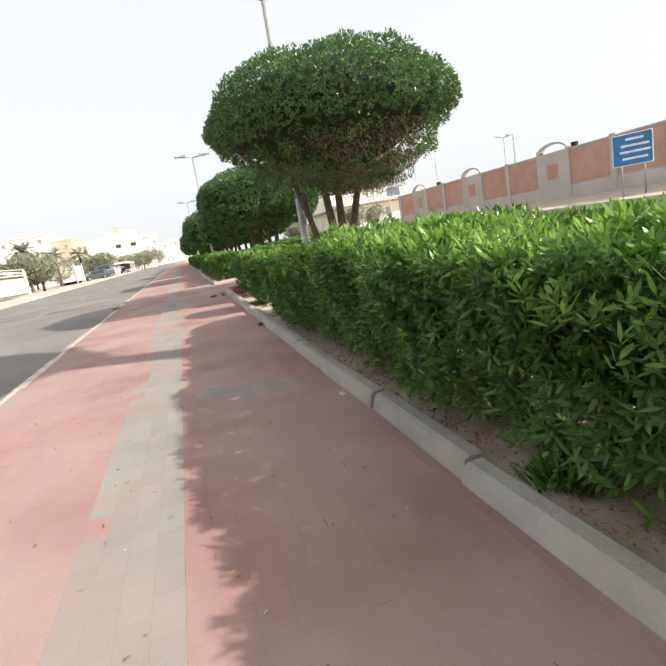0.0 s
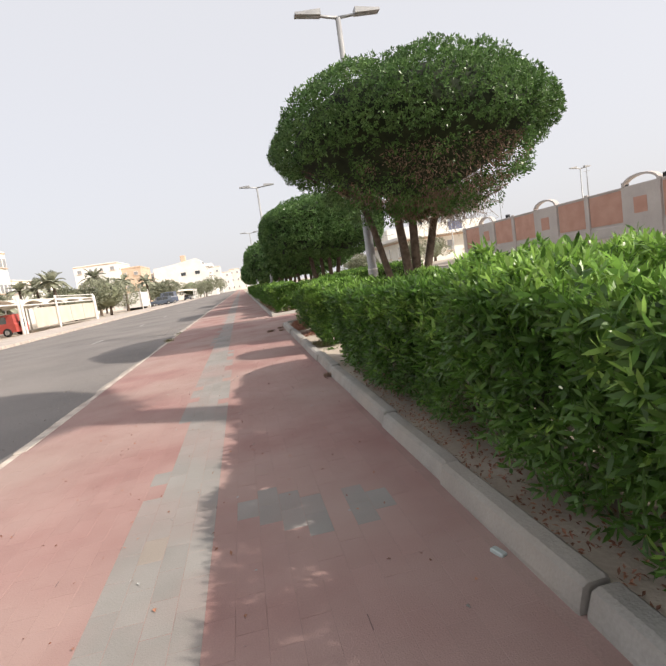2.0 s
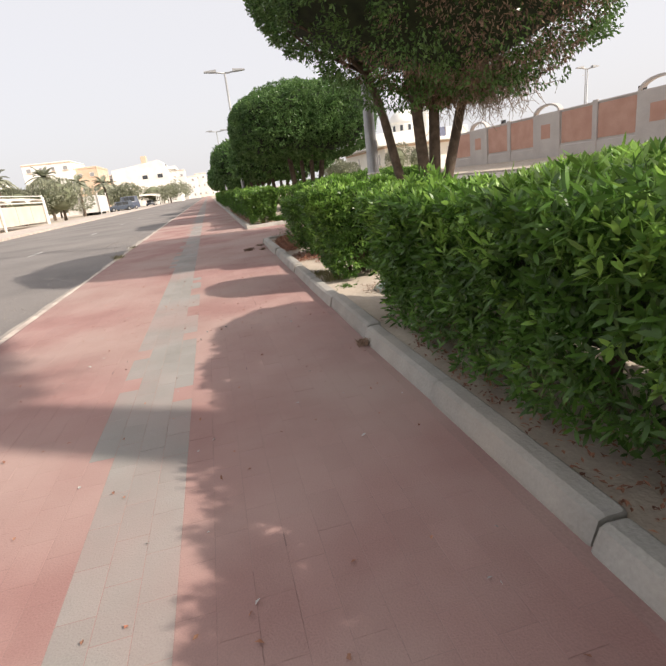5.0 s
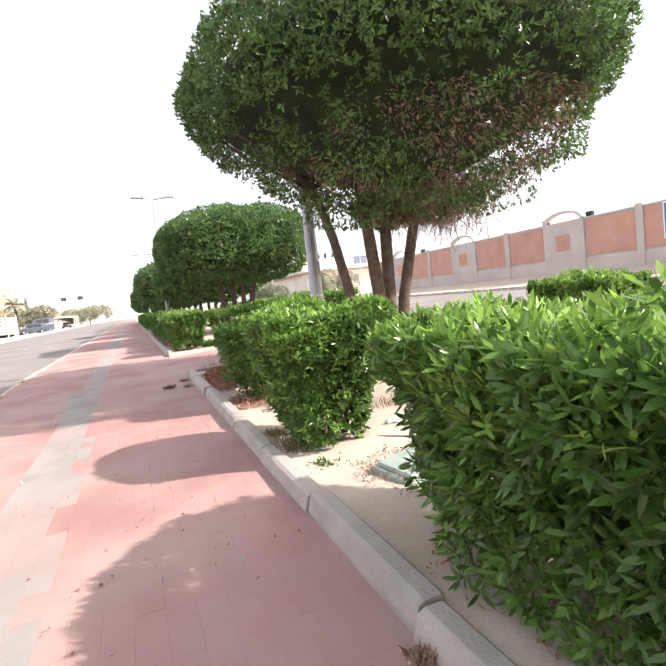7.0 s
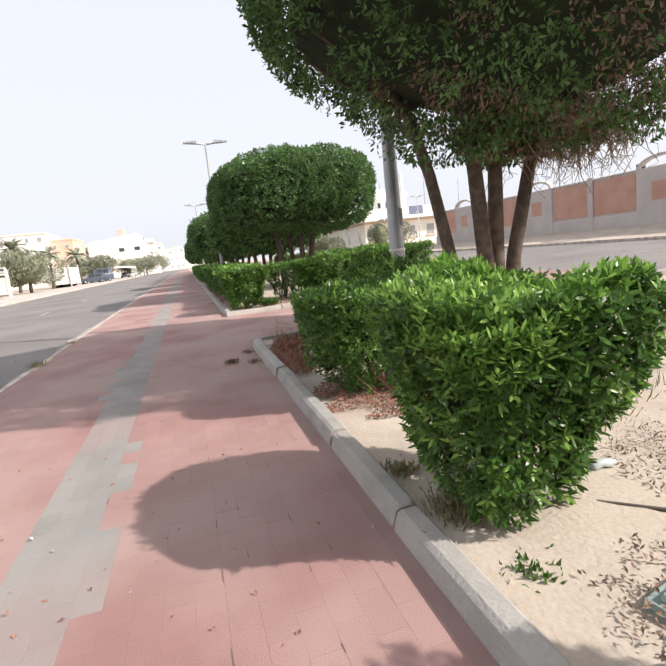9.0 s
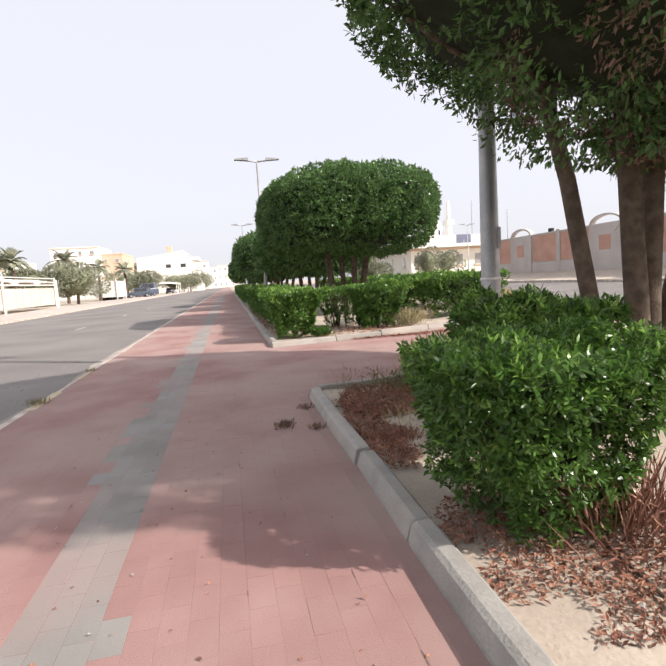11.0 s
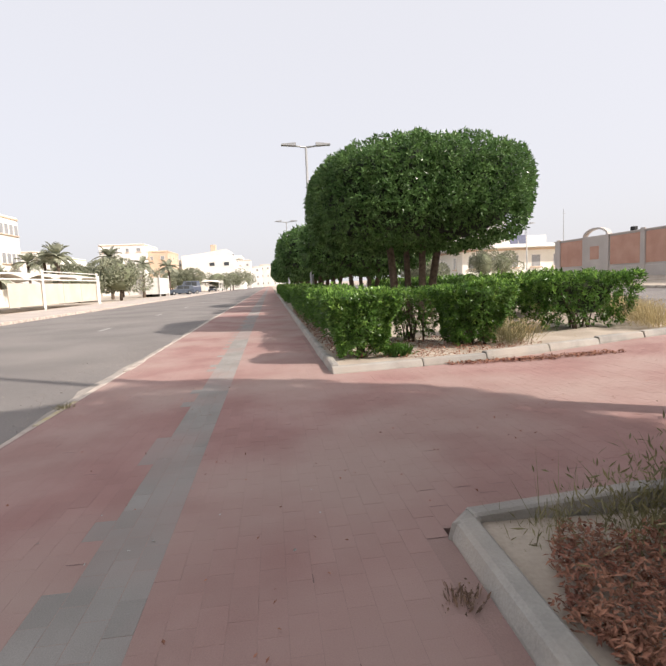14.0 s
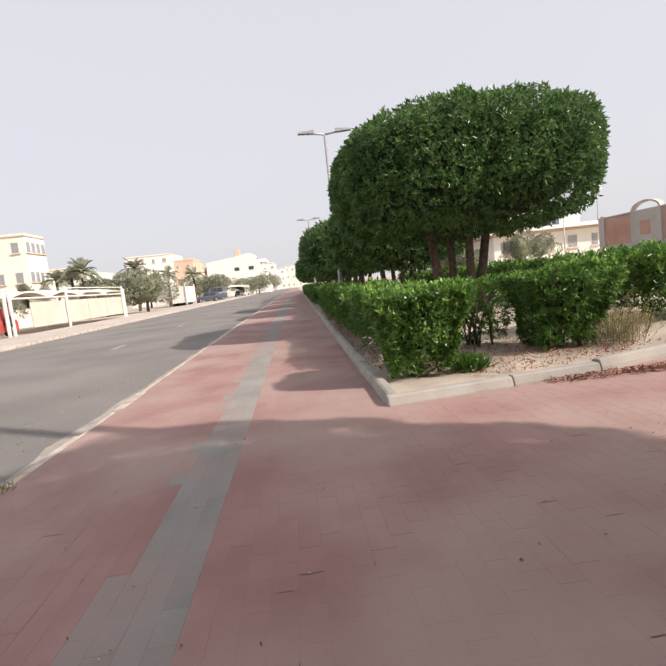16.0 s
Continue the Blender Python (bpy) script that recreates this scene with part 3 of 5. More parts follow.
SHOOT = 6  # leaves on each shoot
NEAR = "waist-high clipped green hedge with glossy pointed leaves in a sandy bed"
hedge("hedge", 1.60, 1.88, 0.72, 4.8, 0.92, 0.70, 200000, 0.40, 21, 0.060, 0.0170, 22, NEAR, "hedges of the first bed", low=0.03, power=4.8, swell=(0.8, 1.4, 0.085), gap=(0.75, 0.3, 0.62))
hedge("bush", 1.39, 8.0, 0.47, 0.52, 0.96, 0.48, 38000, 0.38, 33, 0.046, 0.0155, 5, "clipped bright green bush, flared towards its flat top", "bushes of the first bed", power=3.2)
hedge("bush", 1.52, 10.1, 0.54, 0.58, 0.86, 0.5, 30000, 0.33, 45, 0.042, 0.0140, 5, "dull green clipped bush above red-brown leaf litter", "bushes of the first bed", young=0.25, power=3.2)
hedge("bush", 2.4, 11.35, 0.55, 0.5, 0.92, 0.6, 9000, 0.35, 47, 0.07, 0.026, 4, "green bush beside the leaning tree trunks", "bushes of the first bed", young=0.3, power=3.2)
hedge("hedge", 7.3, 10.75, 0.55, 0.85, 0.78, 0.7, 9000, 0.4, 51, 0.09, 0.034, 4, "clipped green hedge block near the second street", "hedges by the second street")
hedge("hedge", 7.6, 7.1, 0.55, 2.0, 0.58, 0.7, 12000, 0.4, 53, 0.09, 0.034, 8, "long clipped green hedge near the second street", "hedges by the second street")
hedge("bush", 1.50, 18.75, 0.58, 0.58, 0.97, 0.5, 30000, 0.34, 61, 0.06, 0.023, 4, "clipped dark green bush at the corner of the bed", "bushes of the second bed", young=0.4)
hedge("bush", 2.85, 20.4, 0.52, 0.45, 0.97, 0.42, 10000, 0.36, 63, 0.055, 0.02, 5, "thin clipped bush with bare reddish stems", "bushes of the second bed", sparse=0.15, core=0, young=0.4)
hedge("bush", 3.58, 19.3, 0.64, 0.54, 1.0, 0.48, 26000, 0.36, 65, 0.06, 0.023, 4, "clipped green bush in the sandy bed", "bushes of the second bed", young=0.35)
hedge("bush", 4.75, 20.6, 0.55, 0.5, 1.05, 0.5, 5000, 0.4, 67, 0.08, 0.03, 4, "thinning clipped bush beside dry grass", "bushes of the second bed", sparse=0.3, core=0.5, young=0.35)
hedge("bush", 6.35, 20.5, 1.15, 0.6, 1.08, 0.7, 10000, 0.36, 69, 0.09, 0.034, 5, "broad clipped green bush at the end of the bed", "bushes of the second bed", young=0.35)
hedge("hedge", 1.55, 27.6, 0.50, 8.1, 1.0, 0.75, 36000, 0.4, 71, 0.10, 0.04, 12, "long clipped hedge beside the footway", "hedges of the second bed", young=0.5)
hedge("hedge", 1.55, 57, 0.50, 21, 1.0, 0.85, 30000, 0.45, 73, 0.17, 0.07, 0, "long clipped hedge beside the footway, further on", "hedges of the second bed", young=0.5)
hedge("hedge", 7.4, 34, 0.55, 12, 1.05, 0.85, 20000, 0.45, 75, 0.15, 0.06, 0, "long clipped hedge along the second street", "hedges of the second bed", young=0.4)


# ---- trees ----
def crown_points(n, a, b, c, power, seed, bump=0.07, taper=0.0):
    r = np.random.default_rng(seed)
    d = r.normal(size=(n, 3))
    d /= np.linalg.norm(d, axis=1, keepdims=True)
    rad = (np.abs(d) ** power).sum(1) ** (-1 / power)
    p = d * rad[:, None] * [a, b, c]
    low_ = np.clip(-p[:, 2] / c, 0, 1)[:, None]
    p[:, :2] *= 1 - taper * low_
    nrm = np.sign(d) * np.abs(d) ** (power - 1) / np.array([a, b, c])
    nrm /= np.linalg.norm(nrm, axis=1, keepdims=True)
    s = bump * a * (lumps(p, seed + 1, 2.6) * 0.6 + lumps(p, seed + 2, 0.9) * 0.4) - 0.09 * a * r.random(n) ** 2
    return p + nrm * s[:, None], nrm


def tree(x, y, a, b, c, cz, trunks, n, seed, leaf=(0.10, 0.05), label="", dead=0, power=2.7, group="trees along the strip", flare=0.32):
    """A clipped street tree: several leaning trunks with limbs, a dense dome of leaves, dead twigs beneath."""
    top = thing("tree", label, "tree", group, at=(x, y, rise(x)))
    r = random.Random(seed)
    for (bx, by, tx, ty, rad) in trunks:
        t = Build()
        zb = cz - c * 0.55
        t.tube([(bx, by, -0.1), (bx + (tx - bx) * 0.15, by + (ty - by) * 0.2, zb * 0.3), (bx + (tx - bx) * 0.55, by + (ty - by) * 0.5, zb * 0.7), (tx, ty, zb), (tx * 1.4, ty * 1.4, cz)], [rad * 1.25, rad, rad * 0.9, rad * 0.75, rad * 0.4], 10)
        tr = part("trunk", t, M["bark"], top, smooth=True)
        for k in range(4):
            ang = r.uniform(0, 6.28)
            ex, ey = tx + math.cos(ang) * a * 0.55, ty + math.sin(ang) * b * 0.55
            lb = Build().tube([(tx, ty, zb * 0.97), ((tx + ex) / 2, (ty + ey) / 2, zb + c * 0.25), (ex, ey, cz + r.uniform(-0.3, 0.4) * c)], [rad * 0.5, rad * 0.35, rad * 0.12], 6)
            part("limb", lb, M["bark"], tr, smooth=True)
    taper = flare if dead else 0.0
    p, nrm = crown_points(n, a, b, c, power, seed, 0.105 if dead else 0.075, taper=taper)
    under = nrm[:, 2] < -0.45
    keep = ~under | (np.random.default_rng(seed + 9).random(n) < (0.18 if dead else 0.8))
    p, nrm = p[keep] + [0, 0, cz], nrm[keep]
    cr_r = np.random.default_rng(seed + 3)
    if n > 20000:
        q, d, f = rosettes(p[::5], nrm[::5], 5, cr_r, up=0.05, wild=0.45, lo=0.5, hi=1.4, stem=leaf[0] * 0.6)
        cr = leaves("crown", q, f, leaf[0], leaf[1], M["tree_leaf"], top, r=cr_r, dirs=d, faces=f)
    else:
        cr = leaves("crown", p, nrm, leaf[0], leaf[1], M["tree_leaf"], top, up=0.1, wild=1.1, droop=0.15, r=cr_r)
    # closed core under the leaf shell: blocks light, its dark colour acts as shade
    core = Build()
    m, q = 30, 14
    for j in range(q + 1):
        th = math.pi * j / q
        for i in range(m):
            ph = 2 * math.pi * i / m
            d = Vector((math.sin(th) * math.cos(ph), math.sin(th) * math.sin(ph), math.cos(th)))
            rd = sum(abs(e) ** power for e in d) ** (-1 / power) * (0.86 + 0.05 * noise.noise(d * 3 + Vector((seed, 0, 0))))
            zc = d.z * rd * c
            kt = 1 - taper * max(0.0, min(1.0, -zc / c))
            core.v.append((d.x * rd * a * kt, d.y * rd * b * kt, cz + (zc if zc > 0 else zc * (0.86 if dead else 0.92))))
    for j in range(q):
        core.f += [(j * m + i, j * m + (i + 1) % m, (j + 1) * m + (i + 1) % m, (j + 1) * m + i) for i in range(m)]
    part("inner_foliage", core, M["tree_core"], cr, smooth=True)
    if dead:
        for g in range(8):
            tw = Build()
            for k in range(dead // 8):
                ang, rr = r.uniform(0, 6.28), r.uniform(0.05, 0.75)
                sx, sy = 0.3 * a + math.cos(ang) * rr * a * 0.42, trunks[1][3] * 0.6 + math.sin(ang) * rr * b * 0.5
                z0 = cz - c * r.uniform(0.45, 1.0)
                pts = [(sx, sy, z0)]
                for s in range(4):
                    pts.append((pts[-1][0] + r.uniform(-0.16, 0.18), pts[-1][1] + r.uniform(-0.16, 0.16), pts[-1][2] + r.uniform(-0.24, 0.05)))
                tw.tube(pts, [0.010, 0.008, 0.006, 0.004, 0.003], 4, False)
            part("dead_wood", tw, M["dead"], top, "pale dry leafless twigs")["kind"] = "stuff"
        for k in range(16):
            cp, cn = crown_points(520, r.uniform(0.28, 0.5), r.uniform(0.28, 0.5), r.uniform(0.22, 0.38), 2.0, seed + 60 + k, 0.2)
            ang, rr = r.uniform(0, 6.28), r.uniform(0.05, 0.34)
            mid = [0.08 * a + math.cos(ang) * rr * a, trunks[1][3] + math.sin(ang) * rr * b * 0.7, cz - c * r.uniform(0.62, 0.9)]
            leaves("leaf_clump", cp + mid, cn, leaf[0], leaf[1], M["withered" if k % 3 == 0 else "tree_leaf"], top, droop=0.4, r=np.random.default_rng(seed + 70 + k))["kind"] = "stuff"
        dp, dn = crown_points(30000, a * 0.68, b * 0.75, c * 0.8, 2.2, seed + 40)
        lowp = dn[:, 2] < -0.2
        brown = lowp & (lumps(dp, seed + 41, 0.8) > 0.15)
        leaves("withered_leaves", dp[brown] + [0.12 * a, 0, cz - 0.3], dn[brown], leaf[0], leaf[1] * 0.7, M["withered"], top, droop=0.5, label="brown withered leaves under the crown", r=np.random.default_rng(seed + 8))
        green = lowp & ~brown
        hang = 0.35 * np.clip(lumps(dp[green], seed + 42, 0.5), 0, 1)[:, None] * [0, 0, -1]
        leaves("hanging_leaves", dp[green] * [1.15, 1.1, 1.0] + [0.05 * a, 0, cz - 0.24] + hang, dn[green], leaf[0], leaf[1], M["tree_leaf"], top, droop=0.4, label="dark green leaves hanging under the crown", r=np.random.default_rng(seed + 18))
    return top


FOUR = [(-0.55, 0.0, -0.75, 0.1, 0.12), (-0.1, 0.2, -0.15, 0.3, 0.10), (0.2, -0.15, 0.25, -0.2, 0.11), (0.5, 0.1, 1.0, 0.2, 0.12)]
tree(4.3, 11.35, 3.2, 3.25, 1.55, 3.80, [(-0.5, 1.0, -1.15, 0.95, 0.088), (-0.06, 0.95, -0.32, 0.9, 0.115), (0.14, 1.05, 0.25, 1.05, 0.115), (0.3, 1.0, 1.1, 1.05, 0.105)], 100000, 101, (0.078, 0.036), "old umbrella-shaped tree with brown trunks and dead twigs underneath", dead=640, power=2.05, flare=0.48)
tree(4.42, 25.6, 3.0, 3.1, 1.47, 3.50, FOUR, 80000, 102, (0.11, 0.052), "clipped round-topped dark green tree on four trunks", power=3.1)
# added mostly out of view; trunks and crown height set by its cast shadow
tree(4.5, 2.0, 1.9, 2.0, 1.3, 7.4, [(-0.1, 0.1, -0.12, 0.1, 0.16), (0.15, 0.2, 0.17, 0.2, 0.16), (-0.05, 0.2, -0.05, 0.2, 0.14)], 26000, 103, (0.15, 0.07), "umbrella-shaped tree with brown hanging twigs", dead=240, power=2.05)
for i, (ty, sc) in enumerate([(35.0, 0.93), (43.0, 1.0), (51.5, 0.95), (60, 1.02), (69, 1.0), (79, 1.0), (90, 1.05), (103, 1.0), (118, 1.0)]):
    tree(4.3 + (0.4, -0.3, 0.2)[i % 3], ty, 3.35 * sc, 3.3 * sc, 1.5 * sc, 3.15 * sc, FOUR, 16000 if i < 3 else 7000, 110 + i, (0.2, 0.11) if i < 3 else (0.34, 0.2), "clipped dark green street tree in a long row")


# ---- lamp posts ----
def lamp_post(x, y, height, rad, label, arm=0.9):
    top = thing("street_lamp", label, "street lamp", "street lamps", at=(x, y, rise(x)))
    part("pole", Build().tube([(0, 0, -0.1), (0, 0, 1.12), (0, 0, 1.14), (0, 0, height)], [rad, rad * 0.97, rad * 0.93, rad * 0.5], 20), M["pole"], top, smooth=True)
    part("base_collar", Build().tube([(0, 0, -0.05), (0, 0, 0.16)], [rad * 1.04, rad * 1.03], 20), M["pole_white"], top, "white painted foot of the pole", smooth=True)
    part("band", Build().tube([(0, 0, 1.10), (0, 0, 1.14)], [rad * 1.03, rad * 1.03], 20), M["pole_white"], top, "thin pale band", smooth=True)
    part("hatch", Build().box(0.38 * rad, 0.72 * rad, -rad * 0.94, -rad * 0.6, 1.55, 1.85, 0.006), M["pole"], top)
    for s in (-1, 1):
        a = part("arm", Build().tube([(0, 0, height), (s * arm * 0.5, 0, height + 0.06), (s * arm, 0, height + 0.08)], [0.05, 0.04, 0.035], 8), M["pole"], top, smooth=True)
        part("lamp_head", Build().prism([(s * arm * 0.55, height + 0.06), (s * arm * 1.35, height + 0.10), (s * arm * 1.35, height + 0.16), (s * arm * 0.55, height + 0.22)], -0.13, 0.13, "y"), M["pole"], a)
    return top


lamp_post(3.9, 14.62, 8.2, 0.145, "grey steel lamp post on red paving with a white foot")
lamp_post(2.25, 36.2, 7.9, 0.11, "grey steel lamp post with two arms beside the trees")
lamp_post(2.25, 66, 7.9, 0.11, "grey steel lamp post with two arms, far along the trees")
for y in (20.5, 47, 75):
    lamp_post(29.5, y + 18, 6.0, 0.07, "thin lamp post with two arms behind the long wall", 0.7)


# ---- long wall with arched bays ----
wall = thing("boundary_wall", "long grey wall with terracotta panels and arched bays", "", kind="structure")
WX, WZ, WT = 24.0, 0.75, 3.72
part("wall_body", Build().box(WX, WX + 0.3, -34, 50.3, WZ - 0.5, WT - 0.06, 0.0), M["wall_grey"], wall)
part("coping", Build().box(WX - 0.06, WX + 0.36, -34, 50.4, WT - 0.06, WT + 0.03, 0.02), M["wall_grey"], wall)
part("plinth", Build().box(WX - 0.07, WX, -34, 50.35, WZ - 0.5, WZ + 0.72, 0.02), M["wall_grey"], wall)
for k in range(-6, 3):
    yc = 26.3 + 9.35 * k
    bay = part("arched_bay", Build().box(WX - 0.14, WX, yc - 1.45, yc + 1.45, WZ - 0.3, WT - 0.02, 0.02), M["wall_grey"], wall)
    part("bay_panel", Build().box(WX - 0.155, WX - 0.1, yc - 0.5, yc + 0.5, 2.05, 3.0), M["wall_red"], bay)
    arch = Build()
    n = 14
    for i in range(n + 1):
        t = math.pi * i / n
        for rr, zz in ((1.42, 0.62), (1.26, 0.50)):
            for xx in (WX - 0.14, WX + 0.2):
                arch.v.append((xx, yc + rr * math.cos(t), WT + zz * math.sin(t)))
    for i in range(n):
        o, e = i * 4, i * 4 + 4
        arch.f += [(o, o + 1, e + 1, e), (o + 2, e + 2, e + 3, o + 3), (o, e, e + 2, o + 2), (o + 1, o + 3, e + 3, e + 1)]
    part("arch", arch, M["wall_grey"], bay)
    for y0, y1 in ((yc + 1.55, yc + 4.45), (yc + 4.9, yc + 7.8)):
        if y1 < 50.2:
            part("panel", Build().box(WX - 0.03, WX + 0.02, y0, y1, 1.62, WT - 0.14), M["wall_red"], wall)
    for yp in (yc + 4.67,):
        part("pilaster", Build().box(WX - 0.12, WX, yp - 0.2, yp + 0.2, WZ - 0.3, WT + 0.12, 0.02), M["wall_grey"], wall)
for y in (24.4, 27.5, 41.2):
    tagged(new("wall_lamp", Build().box(WX + 0.02, WX + 0.28, y, y + 0.4, WT + 0.03, WT + 0.3, 0.03).mesh("wall_lamp", M["rubber"])), "small dark box fixture on top of the wall", "fixture", "wall-top fixtures")

# ---- road sign ----
sign = thing("road_sign", "blue direction sign with white lines on two steel posts", "road sign", at=(20.2, 17.0, 0.45))
for s in (-0.45, 0.45):
    part("post", Build().tube([(0, s, -0.1), (0, s, 2.0)], 0.04, 8), M["steel"], sign, smooth=True)
bd = part("board", Build().box(-0.05, -0.01, -0.8, 0.8, 1.35, 2.75, 0.01), M["sign_white"], sign, "white-edged sign plate")
part("face", Build().box(-0.056, -0.04, -0.76, 0.76, 1.39, 2.71), M["sign_blue"], bd)
for i, (w, z) in enumerate([(0.35, 2.5), (0.55, 2.22), (0.6, 1.95), (0.5, 1.66)]):
    part("line_of_writing", Build().box(-0.064, -0.05, -0.1 - w, -0.1 + w, z - 0.05, z + 0.05), M["sign_white"], bd)
sign.rotation_euler = (0, 0, radians(36))


# ---- buildings ----
def building(name, x0, x1, y0, y1, h, material, label, storeys=2, bays_front=4, bays_side=3, roof_label="", z=0.0, win=(0.9, 1.2)):
    """A flat-roofed house: walls with window openings framed and glazed, sills, parapet, roof."""
    top = thing(name, label, "building", "houses", at=(0, 0, z))
    part("wall", Build().box(x0, x1, y0, y1, -0.4, h), material, top)
    part("parapet", Build().box(x0 - 0.12, x1 + 0.12, y0 - 0.12, y1 + 0.12, h - 0.45, h - 0.2, 0.03), M["tan"], top)
    part("roof", Build().box(x0 + 0.3, x1 - 0.3, y0 + 0.3, y1 - 0.3, h - 0.1, h + 0.06), M["white"], top)
    sh = h / storeys
    def window(m, w, hh):
        wd = new("window", Build().box(-w / 2, w / 2, -0.04, 0.03, 0, hh, m=m).mesh("window", M["white_steel"]))
        wd.parent = top
        part("pane", Build().box(-w / 2 + 0.07, w / 2 - 0.07, -0.05, -0.02, 0.07, hh - 0.07, m=m), M["far_pane"], wd)
        part("sill", Build().box(-w / 2 - 0.15, w / 2 + 0.15, -0.2, 0.0, -0.14, 0.0, m=m), M["tan"], wd)
    for s in range(storeys):
        zz = s * sh + sh * 0.36
        for k in range(bays_front):
            window(Matrix.Translation((x0 + (x1 - x0) * (k + 0.5) / bays_front, y0, zz)), win[0] * (1.0 if (k + s) % 3 else 1.4), win[1])
        for k in range(bays_side):
            for xs, an in ((x1, 90), (x0, -90)):
                window(Matrix.Translation((xs, y0 + (y1 - y0) * (k + 0.5) / bays_side, zz)) @ pose(0, 0, 0, 0, 0, an), win[0], win[1])
    return top


def box_thing(name, boxes, label, category, group=""):
    """A thing made of named box parts: (part, material, box, chamfer)."""
    top = thing(name, label, category, group)
    for pn, mt, bx, c in boxes:
        part(pn, Build().box(*bx, c), M[mt], top)
    return top


villa = building("villa", -62, -40.3, 93, 99, 13.8, M["cream"], "large cream villa with flat roof and small windows", 3, 7, 4, win=(1.2, 1.7))
part("stair_tower", Build().box(-61, -54.5, 94, 98.5, 13.5, 16.6, 0.1), M["white"], villa)
part("bay", Build().box(-56, -50, 91.8, 93, 0, 13.2, 0.05), M["cream"], villa)
building("house", -80, -63, 78, 98, 9.5, M["white"], "white two-storey house with flat roof", 2, 4, 3)
building("house", -50, -37, 168, 186, 15.2, M["white"], "white house with roof terraces", 4, 4, 4)
h1 = building("house", -37.5, -31, 172, 190, 13.2, M["tan"], "orange-tan house wall between white houses", 3, 2, 3)
building("house", -33, -24, 196, 214, 11.5, M["white"], "white house behind the street trees", 3, 3, 3)
big = thing("apartment_building", "pale stepped apartment building with slanting side wall", "building", "houses")
part("wall", Build().prism([(-30, 0), (-9.0, 0), (-9.6, 6.5), (-13.2, 13.6), (-14.5, 14.4), (-24, 13.0), (-30, 12.4)], 190, 214, "y"), M["white"], big)
for i in range(5):
    bl = part("balcony", Build().box(-11.6 + i * 0.55 - 2.2 * (i > 2) * 0, -8.6 - i * 0.75, 192 + i * 0.5, 208, 1.5 + i * 2.4, 2.5 + i * 2.4, 0.1), M["white"], big)
    part("opening", Build().box(-9.9 - i * 0.7, -9.2 - i * 0.75, 191.8 + i * 0.5, 192.2 + i * 0.5, 2.6 + i * 2.3, 3.6 + i * 2.3), M["glass"], bl)
for i in range(2):
    part("window", Build().box(-20.5 + i * 5, -18.8 + i * 5, 189.9, 190.2, 8.6, 9.8), M["glass"], big)
part("water_tank", Build().box(-20.4, -18.6, 195, 198, 13.0, 16.4, 0.1), M["tan"], big)
for i in range(7):
    building("house", -28 + i * 5.5 - (i % 2) * 3, -21 + i * 5.5, 245 + i * 24, 262 + i * 24, 11.5 + (i * 37 % 5), M[("white", "cream", "white")[i % 3]], "pale distant house far down the street", 3, 2, 2)
for i in range(4):
    building("house", -66 - i * 14, -54 - i * 14, 150 + 18 * i, 168 + 18 * i, 11 + (i * 3 % 4), M[("white", "cream")[i % 2]], "pale house behind palms", 3, 3, 2)

# prayer hall with dome and low building beyond the wall
hall = building("hall", 27, 52, 78, 100, 4.4, M["cream"], "low cream hall with wide flat roof", 1, 8, 4, z=0.6, win=(1.0, 1.7))
part("roof_edge", Build().box(25.5, 53.5, 76.5, 101, 4.3, 4.75, 0.05), M["white"], hall)
dome_b = thing("domed_building", "cream domed building beyond the hall", "building", "houses", at=(44, 112, 0.6))
part("body", Build().box(-11, 12, -6, 10, 0, 8.2, 0.1), M["cream"], dome_b)
dr = part("drum", Build().tube([(0, 0, 8.2), (0, 0, 10.0)], 3.3, 24), M["white"], dome_b)
for k in range(12):
    a = 2 * math.pi * k / 12
    part("drum_window", Build().box(-0.3, 0.3, -3.36, -3.2, 8.6, 9.7, m=pose(0, 0, 0, 0, 0, math.degrees(a))), M["glass"], dr)
part("dome", Build().tube([(0, 0, 10.0)] + [(0, 0, 10.0 + 3.0 * math.sin(t)) for t in (0.25, 0.5, 0.75, 1.0, 1.25, 1.5)], [3.3] + [3.3 * math.cos(t) for t in (0.25, 0.5, 0.75, 1.0, 1.25, 1.5)], 28), M["white"], dome_b, smooth=True)
part("finial", Build().tube([(0, 0, 12.9), (0, 0, 15.0)], [0.12, 0.03], 6), M["steel"], dome_b)
tower = thing("minaret", "slim pale minaret behind the domed building", "tower", at=(52, 118, 0.6))
part("shaft", Build().tube([(0, 0, 0), (0, 0, 12), (0, 0, 12.2), (0, 0, 17)], [0.9, 0.8, 0.55, 0.4], 12), M["white"], tower)
part("gallery", Build().tube([(0, 0, 11.6), (0, 0, 12.6)], 1.3, 12), M["white"], tower)
bb = thing("billboard", "small dark blue billboard above the low roofs", "billboard", at=(42.6, 92, 0.6))
part("post", Build().tube([(0, 0, 0), (0, 0, 6.2)], 0.15, 8), M["steel"], bb)
part("board", Build().box(-1.4, 1.4, -0.1, 0.1, 5.6, 7.2, 0.03), M["billboard"], bb)
for x, y, h in ((68.5, 120, 15.0), (58, 118, 17), (47, 60, 9.5)):
    mm = thing("mast", "thin grey radio mast on the skyline", "mast", "masts", at=(x, y, 0.7))
    part("shaft", Build().tube([(0, 0, 0), (0, 0, h)], [0.16, 0.05], 6), M["steel"], mm)
    part("antenna", Build().tube([(-0.5, 0, h * 0.93), (0.5, 0, h * 0.93)], 0.03, 5), M["steel"], mm)
